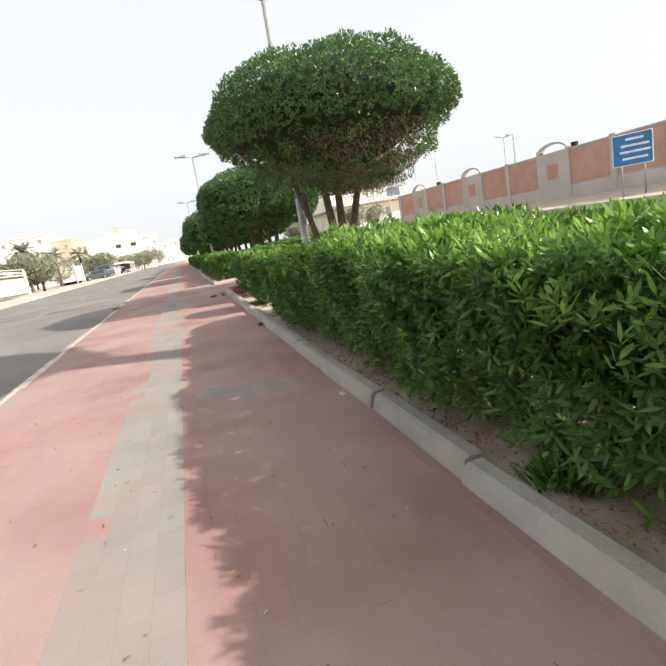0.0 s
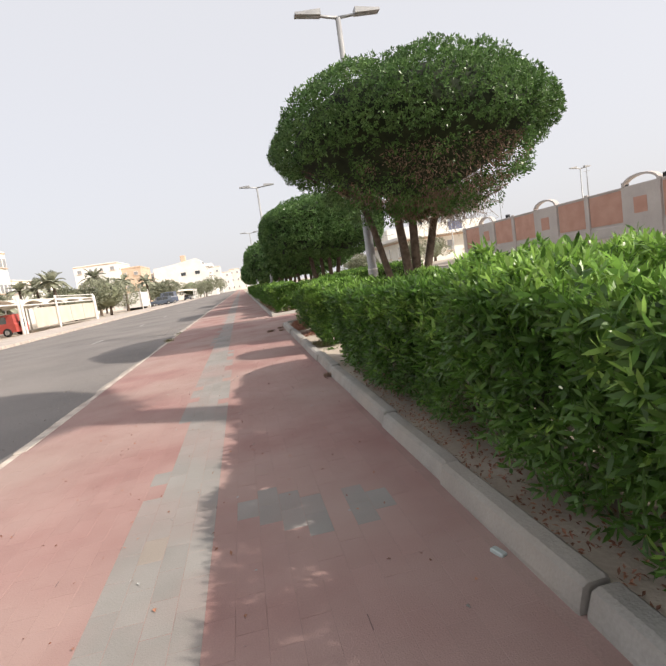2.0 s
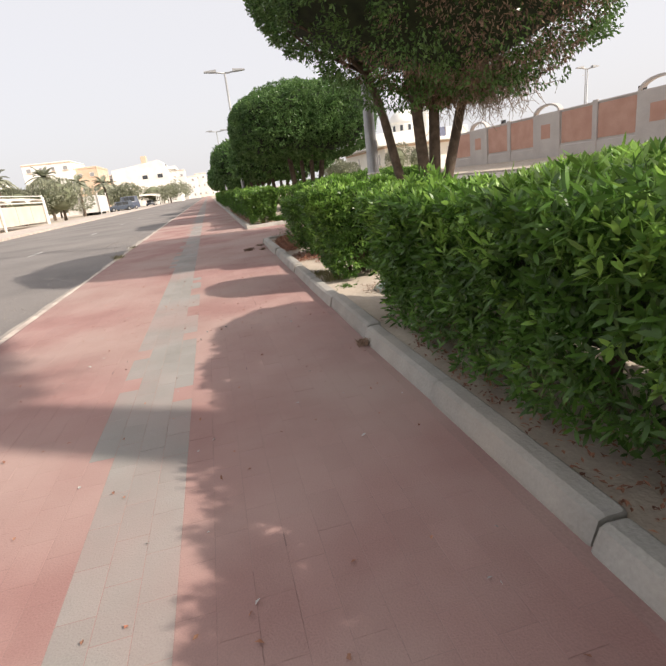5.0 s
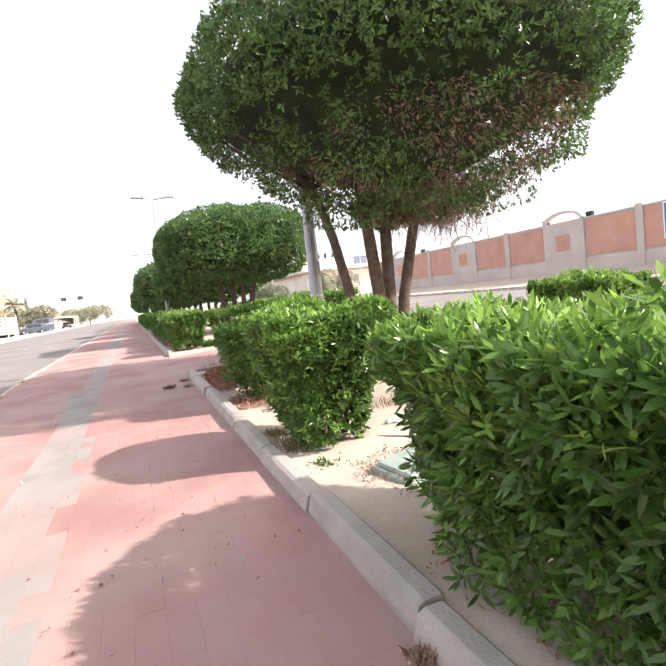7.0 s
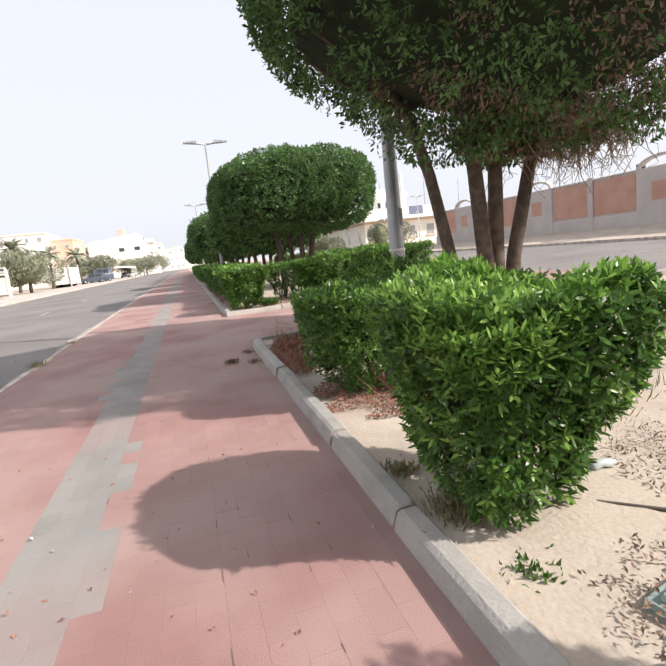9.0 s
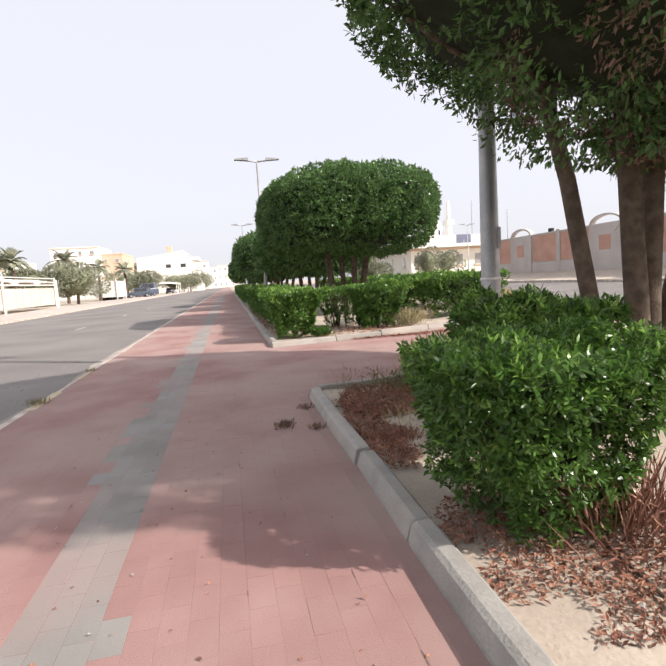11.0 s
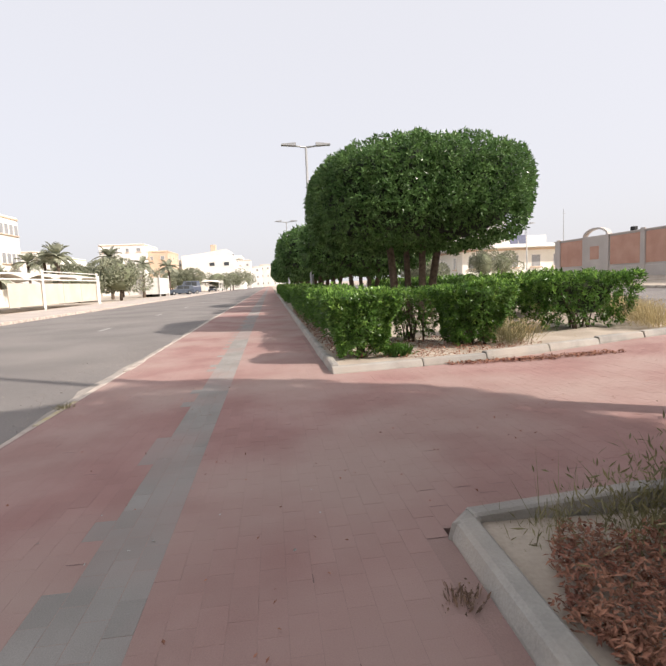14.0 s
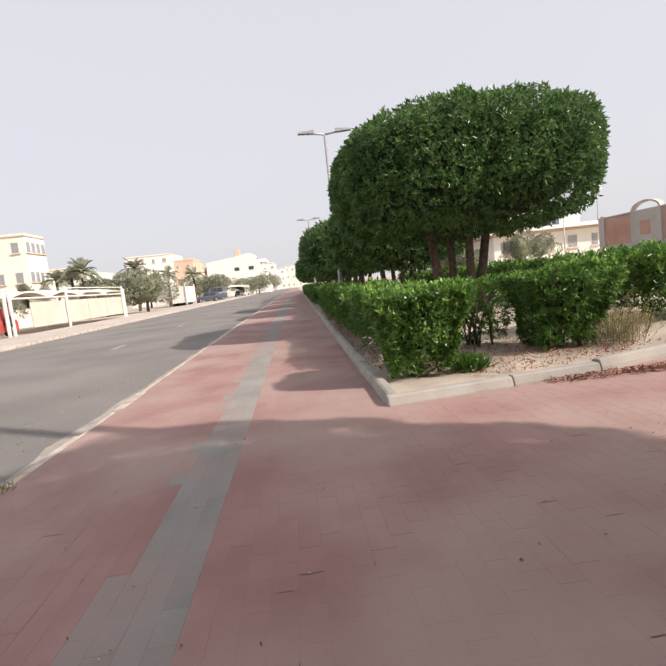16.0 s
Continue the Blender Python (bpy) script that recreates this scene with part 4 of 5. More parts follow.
building("house", 54, 72, 80, 98, 4.2, M["white"], "low white outbuilding beyond the wall", 1, 4, 2, z=0.7)


# ---- far trees and palms ----
def far_tree(x, y, a, h, seed, n=5200, label="grey-green street tree paled as by haze", z0=0.0):
    top = thing("tree", label, "tree", "trees across the street", at=(x, y, z0))
    part("trunk", Build().tube([(0, 0, -0.1), (0.1, 0, h * 0.3), (-0.1, 0.1, h * 0.6)], [0.22, 0.17, 0.09], 8), M["bark"], top, smooth=True)
    r = random.Random(seed)
    ps, ns = [], []
    for k in range(9):
        p, q = crown_points(n // 9, a * r.uniform(0.35, 0.55), a * r.uniform(0.35, 0.55), h * r.uniform(0.16, 0.26), 2.0, seed + k, 0.12)
        ps.append(p + [r.uniform(-0.6, 0.6) * a, r.uniform(-0.6, 0.6) * a, h * r.uniform(0.32, 0.76)])
        ns.append(q)
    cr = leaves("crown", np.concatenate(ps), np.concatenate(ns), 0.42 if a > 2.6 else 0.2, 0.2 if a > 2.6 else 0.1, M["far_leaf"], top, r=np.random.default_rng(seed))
    # core darker than the leaves, as shade inside the crown
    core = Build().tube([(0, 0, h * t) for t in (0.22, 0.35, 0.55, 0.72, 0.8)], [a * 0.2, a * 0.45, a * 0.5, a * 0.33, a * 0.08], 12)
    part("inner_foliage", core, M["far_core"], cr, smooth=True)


def palm(x, y, h, seed, label="date palm with arching fronds paled as by haze"):
    top = thing("palm_tree", label, "palm", "palms across the street", at=(x, y, 0))
    part("trunk", Build().tube([(0, 0, -0.1), (0.1, 0, h * 0.5), (0, 0, h)], [0.26, 0.2, 0.2], 8), M["bark"], top)
    r = random.Random(seed)
    for k in range(26):
        ang, el, ln = r.uniform(0, 6.28), r.uniform(-0.25, 1.25), r.uniform(2.2, 3.2)
        fr = Build()
        pr = None
        for s in range(7):
            t = s / 6
            d = ln * t
            rad = d * math.cos(el) * (1 - 0.15 * t)
            p = Vector((math.cos(ang) * rad, math.sin(ang) * rad, h + d * math.sin(el) - 1.1 * t * t))
            if pr is not None:
                side = Vector((-math.sin(ang), math.cos(ang), 0)) * (0.55 * math.sin(math.pi * (0.1 + 0.85 * t)))
                lift = Vector((0, 0, 0.12))
                for sg in (-1, 1):
                    fr.quad(pr, p, p + side * sg + lift + (p - pr) * 0.5, pr + side * sg * 0.9 + lift + (p - pr) * 0.4)
            pr = p
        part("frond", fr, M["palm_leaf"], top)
    return top


far_tree(-20.2, 82, 4.6, 6.3, 201)
far_tree(-24.5, 79, 3.6, 5.2, 202)
far_tree(-27.5, 88, 3.8, 5.6, 203)
for i, (x, y, a, h) in enumerate([(-19, 128, 4.5, 5.8), (-24, 138, 5, 6.8), (-15.5, 165, 5.5, 6.6), (-12, 178, 5.5, 7.0), (-13, 200, 6, 7.0), (-14, 222, 6, 7.2), (-14, 250, 7, 7.4), (-30, 118, 4.5, 6), (-36, 108, 4.5, 6.4), (-14, 285, 8, 7.8), (-15, 330, 9, 8), (-40, 82, 3.6, 4.6), (-33, 70, 3.2, 4.2), (-46, 66, 4.5, 6.0), (-60, 72, 6, 8.5)]):
    far_tree(x, y, a, h, 210 + i * 11, 4200)
for i, (x, y, h) in enumerate([(-25.6, 76, 5.8), (-29, 84, 6.2), (-24.3, 92, 6.6), (-33, 90, 6.0), (-21.5, 100, 5.6), (-38, 96, 6.4), (-19.5, 112, 5.5), (-31.5, 74, 3.2), (-45, 100, 6.0), (-52, 90, 6.3)]):
    palm(x, y, h, 300 + i)
far_tree(22, 60, 1.7, 3.6, 401, 4200, "round clipped tree in front of the low hall", 0.6)
far_tree(27, 66, 2.0, 3.6, 412, 3000, "small green tree in front of the low hall", 0.6)
far_tree(14, 58, 1.8, 3.0, 425, 3600, "bushy green tree between the streets", 0.2)
far_tree(11.5, 46, 1.5, 2.5, 436, 3600, "bushy green tree between the streets", 0.2)


# ---- carports, fence, vehicles across the street ----
def carport(y0, y1, label, x=-18.6, back=-24.5, h=3.1, posts=()):
    """Canvas shade on steel posts, arched over each bay."""
    top = thing("carport", label, "carport", "carports")
    n = max(2, round((y1 - y0) / 5.2))
    for k in range(n + 1):
        y = y0 + (y1 - y0) * k / n
        part("back_post", Build().tube([(back, y, -0.1), (back, y, h - 0.3)], 0.09, 6), M["white_steel"], top)
    for y in posts:
        part("post", Build().tube([(x, y, -0.1), (x, y, h)], 0.12, 8), M["white_steel"], top)
    sh = Build()
    m = 6 * n
    for j in range(m + 1):
        y = y0 + (y1 - y0) * j / m
        sag = 0.42 * abs(math.sin(math.pi * j / 6))
        for s in range(5):
            u = s / 4
            sh.v.append((x + (back - x) * u, y, h - 0.55 + sag + 0.35 * math.sin(math.pi * u)))
    for j in range(m):
        sh.f += [(j * 5 + s, j * 5 + s + 1, j * 5 + s + 6, j * 5 + s + 5) for s in range(4)]
    ob = part("canopy", sh, M["canvas"], top, "sun-bleached cream canvas", True)
    so_ = ob.modifiers.new("thickness", "SOLIDIFY")
    so_.thickness = 0.03
    part("front_beam", Build().tube([(x, y0, h - 0.55), (x, y1, h - 0.55)], 0.07, 6), M["white_steel"], top)
    return top


carport(24, 46.3, "cream canvas carport on white steel posts over parked cars", posts=(24, 35, 46.3))
carport(46.9, 68.5, "cream canvas carport beside a beige sheet fence", h=3.0, posts=(46.9, 68.5))
carport(148, 164, "pale canvas carport far down the street", -13.5, -19.5, 3.0, (148, 153.3, 158.6, 164))
fence = thing("fence", "beige sheet fence on white posts along the pavement", "fence")
for k, (ya, yb) in enumerate([(49.5, 54.9), (54.9, 59.3), (59.3, 63.6), (63.6, 68.2)]):
    part("sheet", Build().box(-18.75, -18.69, ya + 0.05, yb - 0.05, 0.35, 2.15), M["beige"], fence)
for y in (54.9, 67.9):
    part("post", Build().tube([(-18.55, y, -0.05), (-18.55, y, 3.25)], 0.11, 8), M["white_steel"], fence)
for z in (2.75, 3.15):
    part("rail", Build().tube([(-18.55, 54.9, z), (-18.55, 68.2, z)], 0.05, 6), M["white_steel"], fence)
back = structure("yard_wall", Build().box(-31, -30.7, 10, 76, -0.3, 2.0, 0.03), M["cream"], "low cream yard wall behind the carports")
kiosk = box_thing("site_cabin", [("body", "beige", (-24.2, -19.2, 100.5, 108, 0.5, 3.2), 0.05), ("front_sheet", "white_steel", (-24.0, -18.9, 100.3, 100.48, 0.45, 3.3), 0.0), ("end_sheet", "white_steel", (-19.18, -18.95, 100.5, 107.9, 0.4, 3.25), 0.0), ("skid", "rubber", (-22.0, -21.0, 100.8, 107.5, 0.0, 0.5), 0.0), ("skid", "rubber", (-20.4, -19.4, 100.8, 107.5, 0.0, 0.5), 0.0)], "white and beige site cabin on skids by the kerb", "cabin")
for yy in (100.2, 108.0):
    part("corner_post", Build().tube([(-18.85, yy, -0.05), (-18.85, yy, 3.7)], 0.09, 6), M["white_steel"], kiosk)


def car(x, y, ang, paint, label, length=4.4, width=1.75, height=1.5, kind="sedan", spare=False):
    """A parked car: body shell, glasshouse with windows, wheels with rims, lights."""
    top = thing("car", label, "car", "parked cars", at=(x, y, -0.02))
    top.rotation_euler = (0, 0, radians(ang))
    L, W, H_ = length / 2, width / 2, height
    tall = kind == "suv"
    belt = H_ * (0.58 if tall else 0.62)
    b = Build()
    low = [(-L, 0.32), (-L + 0.05, belt - 0.05), (-L * 0.45, belt), (L * (0.95 if tall else 0.97), belt), (L, belt - 0.12), (L, 0.32)]
    rows = []
    for wy, k in ((-W, 0.0), (-W * 0.98, 0.03), (W * 0.98, 0.03), (W, 0.0)):
        rows.append([(px, wy, pz if pz < 0.4 else pz + (k if k else -0.04)) for px, pz in low])
    n = len(low)
    for rw in rows:
        b.v += rw
    for j in range(3):
        b.f += [(j * n + i, j * n + (i + 1) % n, (j + 1) * n + (i + 1) % n, (j + 1) * n + i) for i in range(n)]
    b.f += [tuple(range(n)), tuple(3 * n + i for i in range(n))]
    part("body", b, M[paint], top)
    if tall:
        cab = [(-L * 0.42, belt), (-L * 0.28, H_ - 0.04), (-L * 0.2, H_), (L * 0.9, H_), (L * 0.94, belt)]
    else:
        cab = [(-L * 0.5, belt), (-L * 0.18, H_ - 0.03), (0, H_), (L * 0.4, H_ - 0.03), (L * 0.8, belt)]
    cb = Build()
    for wy, k in ((-W * 0.95, 0), (-W * 0.84, 1), (W * 0.84, 1), (W * 0.95, 0)):
        cb.v += [(px, wy if (k or pz <= belt) else wy * 0.88, pz) for px, pz in cab]
    m = len(cab)
    for j in range(3):
        cb.f += [(j * m + i, j * m + (i + 1) % m, (j + 1) * m + (i + 1) % m, (j + 1) * m + i) for i in range(m)]
    cb.f += [tuple(range(m)), tuple(3 * m + i for i in range(m))]
    part("cabin", cb, M[paint], top)
    for s in (-1, 1):
        for x0, x1 in ((-L * 0.30, L * 0.12), (L * 0.17, L * 0.62)):
            part("side_window", Build().box(x0, x1, s * W * 0.93 - 0.03, s * W * 0.93 + 0.03, belt + 0.05, H_ - 0.14, 0.01), M["glass"], top)
        part("headlight", Build().box(-L - 0.02, -L + 0.1, s * W * 0.7 - 0.16, s * W * 0.7 + 0.16, belt - 0.22, belt - 0.06, 0.02), M["white_steel"], top)
        part("tail_light", Build().box(L - 0.08, L + 0.02, s * W * 0.8 - 0.1, s * W * 0.8 + 0.1, belt - 0.3, belt - 0.06, 0.02), M["red_paint"], top)
    part("windscreen", Build().quad((-L * 0.44, -W * 0.75, belt + 0.06), (-L * 0.44, W * 0.75, belt + 0.06), (-L * 0.27, W * 0.7, H_ - 0.1), (-L * 0.27, -W * 0.7, H_ - 0.1)).quad((-L * 0.46, -W * 0.75, belt + 0.06), (-L * 0.46, W * 0.75, belt + 0.06), (-L * 0.29, W * 0.7, H_ - 0.1), (-L * 0.29, -W * 0.7, H_ - 0.1)), M["glass"], top)
    rw = 0.36 if tall else 0.31
    for wx in (-L * 0.62, L * 0.62):
        for s in (-1, 1):
            ty = part("tyre", Build().tube([(wx, s * W * 0.98 - 0.11, rw), (wx, s * W * 0.98 - 0.09, rw), (wx, s * W * 0.98 + 0.09, rw), (wx, s * W * 0.98 + 0.11, rw)], [rw * 0.9, rw, rw, rw * 0.9], 20), M["rubber"], top)
            part("rim", Build().tube([(wx, s * (W * 0.98 + 0.1), rw), (wx, s * (W * 0.98 + 0.125), rw)], [rw * 0.6, rw * 0.5], 14), M["steel"], ty)
    if spare:
        part("spare_wheel", Build().tube([(L + 0.02, 0, belt - 0.08), (L + 0.24, 0, belt - 0.08)], [0.36, 0.34], 18), M["rubber"], top)
        part("roof_rack", Build().box(-L * 0.15, L * 0.8, -W * 0.7, W * 0.7, H_ + 0.06, H_ + 0.1), M["steel"], top)
    return top


car(-20.8, 47.2, -12, "red_paint", "small red off-road car with spare wheel behind a carport post", 4.0, 1.7, 1.85, "suv", True)
car(-23.5, 40.5, -8, "dark_paint", "dark off-road car parked under the carport", 4.4, 1.8, 1.8, "suv")
car(-24.5, 30.5, 5, "white_paint", "white saloon car parked under the carport", 4.6, 1.8, 1.42)
car(-17.6, 113, 22, "dark_paint", "dark blue off-road car parked at the kerb", 4.9, 1.95, 1.85, "suv")
car(-17.4, 121, 30, "grey_paint", "slate blue van parked at the kerb", 5.0, 2.1, 2.75, "suv")
car(-15.8, 152, 92, "dark_paint", "dark car parked far down the street", 4.6, 1.8, 1.5)
car(-15.0, 162, 92, "white_paint", "white car parked far down the street", 4.6, 1.8, 1.5)
box_thing("notice_board", [("board", "white_steel", (-13.6, -11.8, 168, 168.15, 1.2, 3.4), 0.0), ("post", "rubber", (-13.4, -13.2, 168.02, 168.13, -0.1, 1.2), 0.0), ("post", "rubber", (-12.2, -12.0, 168.02, 168.13, -0.1, 1.2), 0.0)], "white board on two dark posts down the street", "board")


# ---- things in the first bed and on the paving ----
def scatter(name, x0, x1, y0, y1, n, length, width, material, label, category, z=0.055, lift=0.05, seed=1, flat=True, shape=None):
    r = np.random.default_rng(seed)
    p = np.stack([r.uniform(x0, x1, n), r.uniform(y0, y1, n), np.full(n, z)], 1)
    c = np.array([(x0 + x1) / 2, (y0 + y1) / 2])
    d = ((p[:, :2] - c) / [(x1 - x0) / 2, (y1 - y0) / 2]) ** 2
    keep = d.sum(1) < 1.0 + 0.35 * lumps(p, seed, 0.3)
    p = p[keep]
    p[:, 2] += r.random(len(p)) * lift + np.array([rise(x) for x in p[:, 0]])
    top = tagged(new(name), label, category, "", "stuff")
    nr = np.tile([0.0, 0.0, 1.0], (len(p), 1)) if not flat else np.stack([r.normal(size=len(p)), r.normal(size=len(p)), 0.2 + 0 * p[:, 0]], 1)
    leaves("pieces", p, nr, length, width, material, top, up=0.0 if flat else 0.8, wild=0.5, r=r, ref=(0, 0, 1) if flat else None)
    return top


scatter("leaf_litter", 1.0, 2.15, 9.15, 10.5, 7500, 0.03, 0.013, M["litter"], "red-brown fallen leaves under the dull bush", "leaf litter", seed=3, lift=0.04)
scatter("leaf_litter", 0.98, 2.6, 11.85, 13.05, 13000, 0.036, 0.014, M["litter"], "dense red-brown leaves in the bed corner", "leaf litter", seed=14, lift=0.07)
scatter("leaf_litter", 0.97, 1.32, 10.7, 12.6, 4200, 0.034, 0.013, M["litter"], "dense red-brown leaves along the kerb", "leaf litter", seed=15, lift=0.04)
scatter("leaf_litter", 1.3, 2.4, 10.8, 12.0, 420, 0.03, 0.013, M["withered"], "a few brown leaf crumbs on bare sand", "leaf litter", seed=16, lift=0.01)
scatter("leaf_litter", 1.2, 2.2, 6.55, 7.5, 1900, 0.026, 0.011, M["withered"], "brown leaf crumbs round the access lid", "leaf litter", seed=4, lift=0.02)
scatter("leaf_litter", 0.97, 1.5, -3, 6.5, 4500, 0.03, 0.013, M["litter"], "brown and pale fallen leaves under the hedge", "leaf litter", seed=5, lift=0.02)
scatter("leaf_litter", 1.9, 2.9, 7.1, 8.3, 1800, 0.026, 0.011, M["withered"], "brown leaf crumbs beside the bush", "leaf litter", seed=6, lift=0.02)
scatter("leaf_litter", 1.1, 4.6, 18.1, 20.6, 3600, 0.045, 0.02, M["litter"], "brown fallen leaves among the bushes", "leaf litter", seed=7, lift=0.02)
scatter("leaf_litter", 2.4, 5.4, 17.55, 17.85, 1500, 0.05, 0.022, M["litter"], "brown leaf crumbs along the kerb", "leaf litter", z=0.004, seed=8, lift=0.02)
scatter("leaf_litter", 0.97, 1.4, 18.5, 34, 2600, 0.05, 0.02, M["litter"], "fallen leaves between kerb and hedge", "leaf litter", seed=9, lift=0.02)


def tuft(x, y, n, h, spread, material, label, category="weed", seed=1, z=0.03, name="weed", width=0.006, leafy=1):
    r = np.random.default_rng(seed)
    top = thing(name, label, category, "weeds and tufts", at=(x, y, z + rise(x)))
    p = np.stack([r.normal(size=n) * spread * 0.3, r.normal(size=n) * spread * 0.3, np.zeros(n)], 1)
    nr = np.stack([p[:, 0] / spread * 1.6 + r.normal(size=n) * 0.35, p[:, 1] / spread * 1.6 + r.normal(size=n) * 0.35, np.ones(n)], 1)
    nr /= np.linalg.norm(nr, axis=1, keepdims=True)
    cut = n // leafy
    leaves("grass", p[:cut], nr[:cut], h, width / leafy ** 0.5, material, top, up=0.55, wild=0.45, r=r)["kind"] = "stuff"
    q = np.stack([r.normal(size=n * leafy) * spread * 0.4, r.normal(size=n * leafy) * spread * 0.4, r.random(n * leafy) * h * 0.85], 1)
    if leafy > 1:
        q[:, 2] *= 0.65 + 0.45 * np.clip(lumps(q * [1, 1, 0], seed + 3, 0.5), -1, 1)
    leaves("seed_growth", q, np.tile(nr, (leafy, 1)), h * 0.2, width * 1.4, material, top, up=0.4, wild=1.0, r=r)["kind"] = "stuff"
    return top


tuft(4.15, 19.0, 260, 0.42, 0.5, M["weed"], "dry olive-brown grass clump in the bed", "grass", 21, width=0.008)
tuft(4.6, 19.6, 200, 0.42, 0.55, M["straw"], "dry straw-coloured grass clump in the bed", "grass", 22, width=0.008)
tuft(2.55, 12.95, 900, 0.36, 0.8, M["weed"], "olive green weed patch behind the kerb", "weed", 23, width=0.010, leafy=4)
tuft(2.0, 12.85, 420, 0.27, 0.5, M["weed"], "olive green weed patch behind the kerb", "weed", 24, width=0.009, leafy=4)
tuft(3.2, 13.0, 600, 0.34, 0.7, M["weed"], "olive green weed patch behind the kerb", "weed", 41, width=0.010, leafy=4)
tuft(1.30, 12.95, 40, 0.36, 0.25, M["weed"], "thin branching dry weed by the kerb corner", "weed", 25, width=0.005, leafy=3)
tuft(1.58, 13.0, 40, 0.34, 0.25, M["weed"], "thin branching dry weed by the kerb corner", "weed", 42, width=0.005, leafy=3)
tuft(2.05, 12.2, 260, 0.13, 0.4, M["red_twig"], "low red-brown dead plant in the litter", "weed", 43, width=0.014)
tuft(1.45, 11.75, 60, 0.2, 0.35, M["straw"], "thin dry stalks on the sand", "weed", 26, width=0.005)
tuft(1.26, 11.42, 420, 0.09, 0.24, M["red_twig"], "low red-brown dead plant on the sand", "weed", 27, width=0.013)
tuft(1.72, 11.35, 220, 0.08, 0.2, M["red_twig"], "low red-brown dead plant on the sand", "weed", 44, width=0.013)
tuft(1.80, 9.85, 340, 0.36, 0.42, M["red_twig"], "dry red-brown dead shrub beside the dull bush", "weed", 45, width=0.010)
tuft(2.35, 8.6, 240, 0.08, 0.45, M["weed"], "low olive weed on the sandy bed", "weed", 46, width=0.008)
tuft(3.0, 9.0, 240, 0.10, 0.6, M["weed"], "low olive weed on the sandy bed", "weed", 47, width=0.008)
tuft(1.12, 7.95, 160, 0.13, 0.2, M["weed"], "low grassy weed between kerb and bush", "weed", 48, width=0.009)
tuft(0.52, 12.22, 90, 0.06, 0.12, M["withered"], "small uprooted dry tuft lying on the paving", "weed", 28, z=0.0, width=0.012)
tuft(0.78, 12.05, 50, 0.05, 0.09, M["withered"], "small dry tuft at the kerb face", "weed", 29, z=0.0, width=0.012)
tuft(0.78, 12.75, 50, 0.05, 0.12, M["withered"], "small dry tuft at the kerb face", "weed", 30, z=0.0, width=0.012)
tuft(0.80, 5.8, 50, 0.055, 0.06, M["withered"], "small dead tuft in a kerb joint", "weed", 31, z=0.0, width=0.012)
tuft(1.14, 7.5, 50, 0.05, 0.12, M["leaf"], "small green sprout beside the bush", "weed", 32, width=0.02)
tuft(1.08, 8.45, 60, 0.06, 0.14, M["weed"], "small olive sprout beside the bush", "weed", 33, width=0.02)
tuft(1.12, 0.15, 150, 0.14, 0.16, M["leaf"], "low green sprout at the hedge foot", "weed", 34, width=0.02)
tuft(2.05, 18.55, 260, 0.2, 0.2, M["leaf"], "low green sprout beside the corner bush", "weed", 35, width=0.03)
tuft(-2.16, 14.3, 110, 0.09, 0.22, M["weed"], "dry grass tuft in the street kerb", "weed", 36, z=0.0, width=0.006)
tuft(-2.16, 16.6, 60, 0.06, 0.15, M["weed"], "dry grass tuft in the street kerb", "weed", 37, z=0.0, width=0.006)
for i in range(16):
    tuft(3.2 + (i * 0.73) % 5.6, 5.8 + (i * 1.37) % 7.2, 340, 0.13, 0.8, M[("weed", "straw", "weed")[i % 3]], "low dry grass on the sandy strip", "grass", 50 + i, width=0.009)
for i in range(10):
    tuft(7.4 + (i * 0.31) % 1.6, 19.6 + i * 0.7, 240, 0.5, 0.5, M["straw"], "tall dry grass at the bed's end", "grass", 80 + i, width=0.011)

lid = thing("access_lid", "pale green square access lid lying in the sand", "manhole", at=(1.60, 7.10, 0.06))
lid.scale = (0.78, 0.78, 1.0)
lid.rotation_euler = (radians(3), radians(-4), radians(12))
part("cover", Build().box(-0.24, 0.24, -0.2, 0.2, -0.03, 0.035, 0.015), M["lid"], lid)
part("rim", Build().box(-0.28, 0.28, -0.24, 0.24, -0.08, 0.012, 0.012), M["lid"], lid)
part("grip", Build().box(-0.05, 0.05, -0.02, 0.02, 0.03, 0.045, 0.005), M["lid"], lid)
hs = [(1.62, 9.75, 0.07), (1.57, 9.4, 0.066), (1.48, 9.05, 0.062), (1.45, 8.7, 0.062), (1.50, 8.35, 0.066), (1.55, 8.1, 0.07)]
tagged(new("hose", Build().tube(hs, 0.008, 6).mesh("hose", M["hose"], True)), "thin dark irrigation hose lying on the sand", "hose")
tagged(new("hose", Build().tube([(1.5 + i * 0.17, 7.88 - 0.17 * i + 0.012 * i * i + 0.02 * math.sin(i * 1.7), 0.062 + rise(1.5 + i * 0.17)) for i in range(18)], 0.009, 6).mesh("hose", M["hose"], True)), "thin dark irrigation hose crossing the bed", "hose")
bot = thing("bottle", "crushed clear plastic bottle beside the bush", "bottle", at=(1.93, 7.97, 0.075))
bot.scale = (0.75, 0.75, 0.75)
part("body", Build().tube([(-0.09, 0, 0), (-0.08, 0, 0), (0, 0.01, 0.01), (0.06, 0, 0), (0.085, 0, 0)], [0.02, 0.033, 0.028, 0.033, 0.014], 10), M["bottle"], bot, smooth=True)
part("cap", Build().tube([(0.085, 0, 0), (0.105, 0, 0)], 0.015, 8), M["white_steel"], bot)
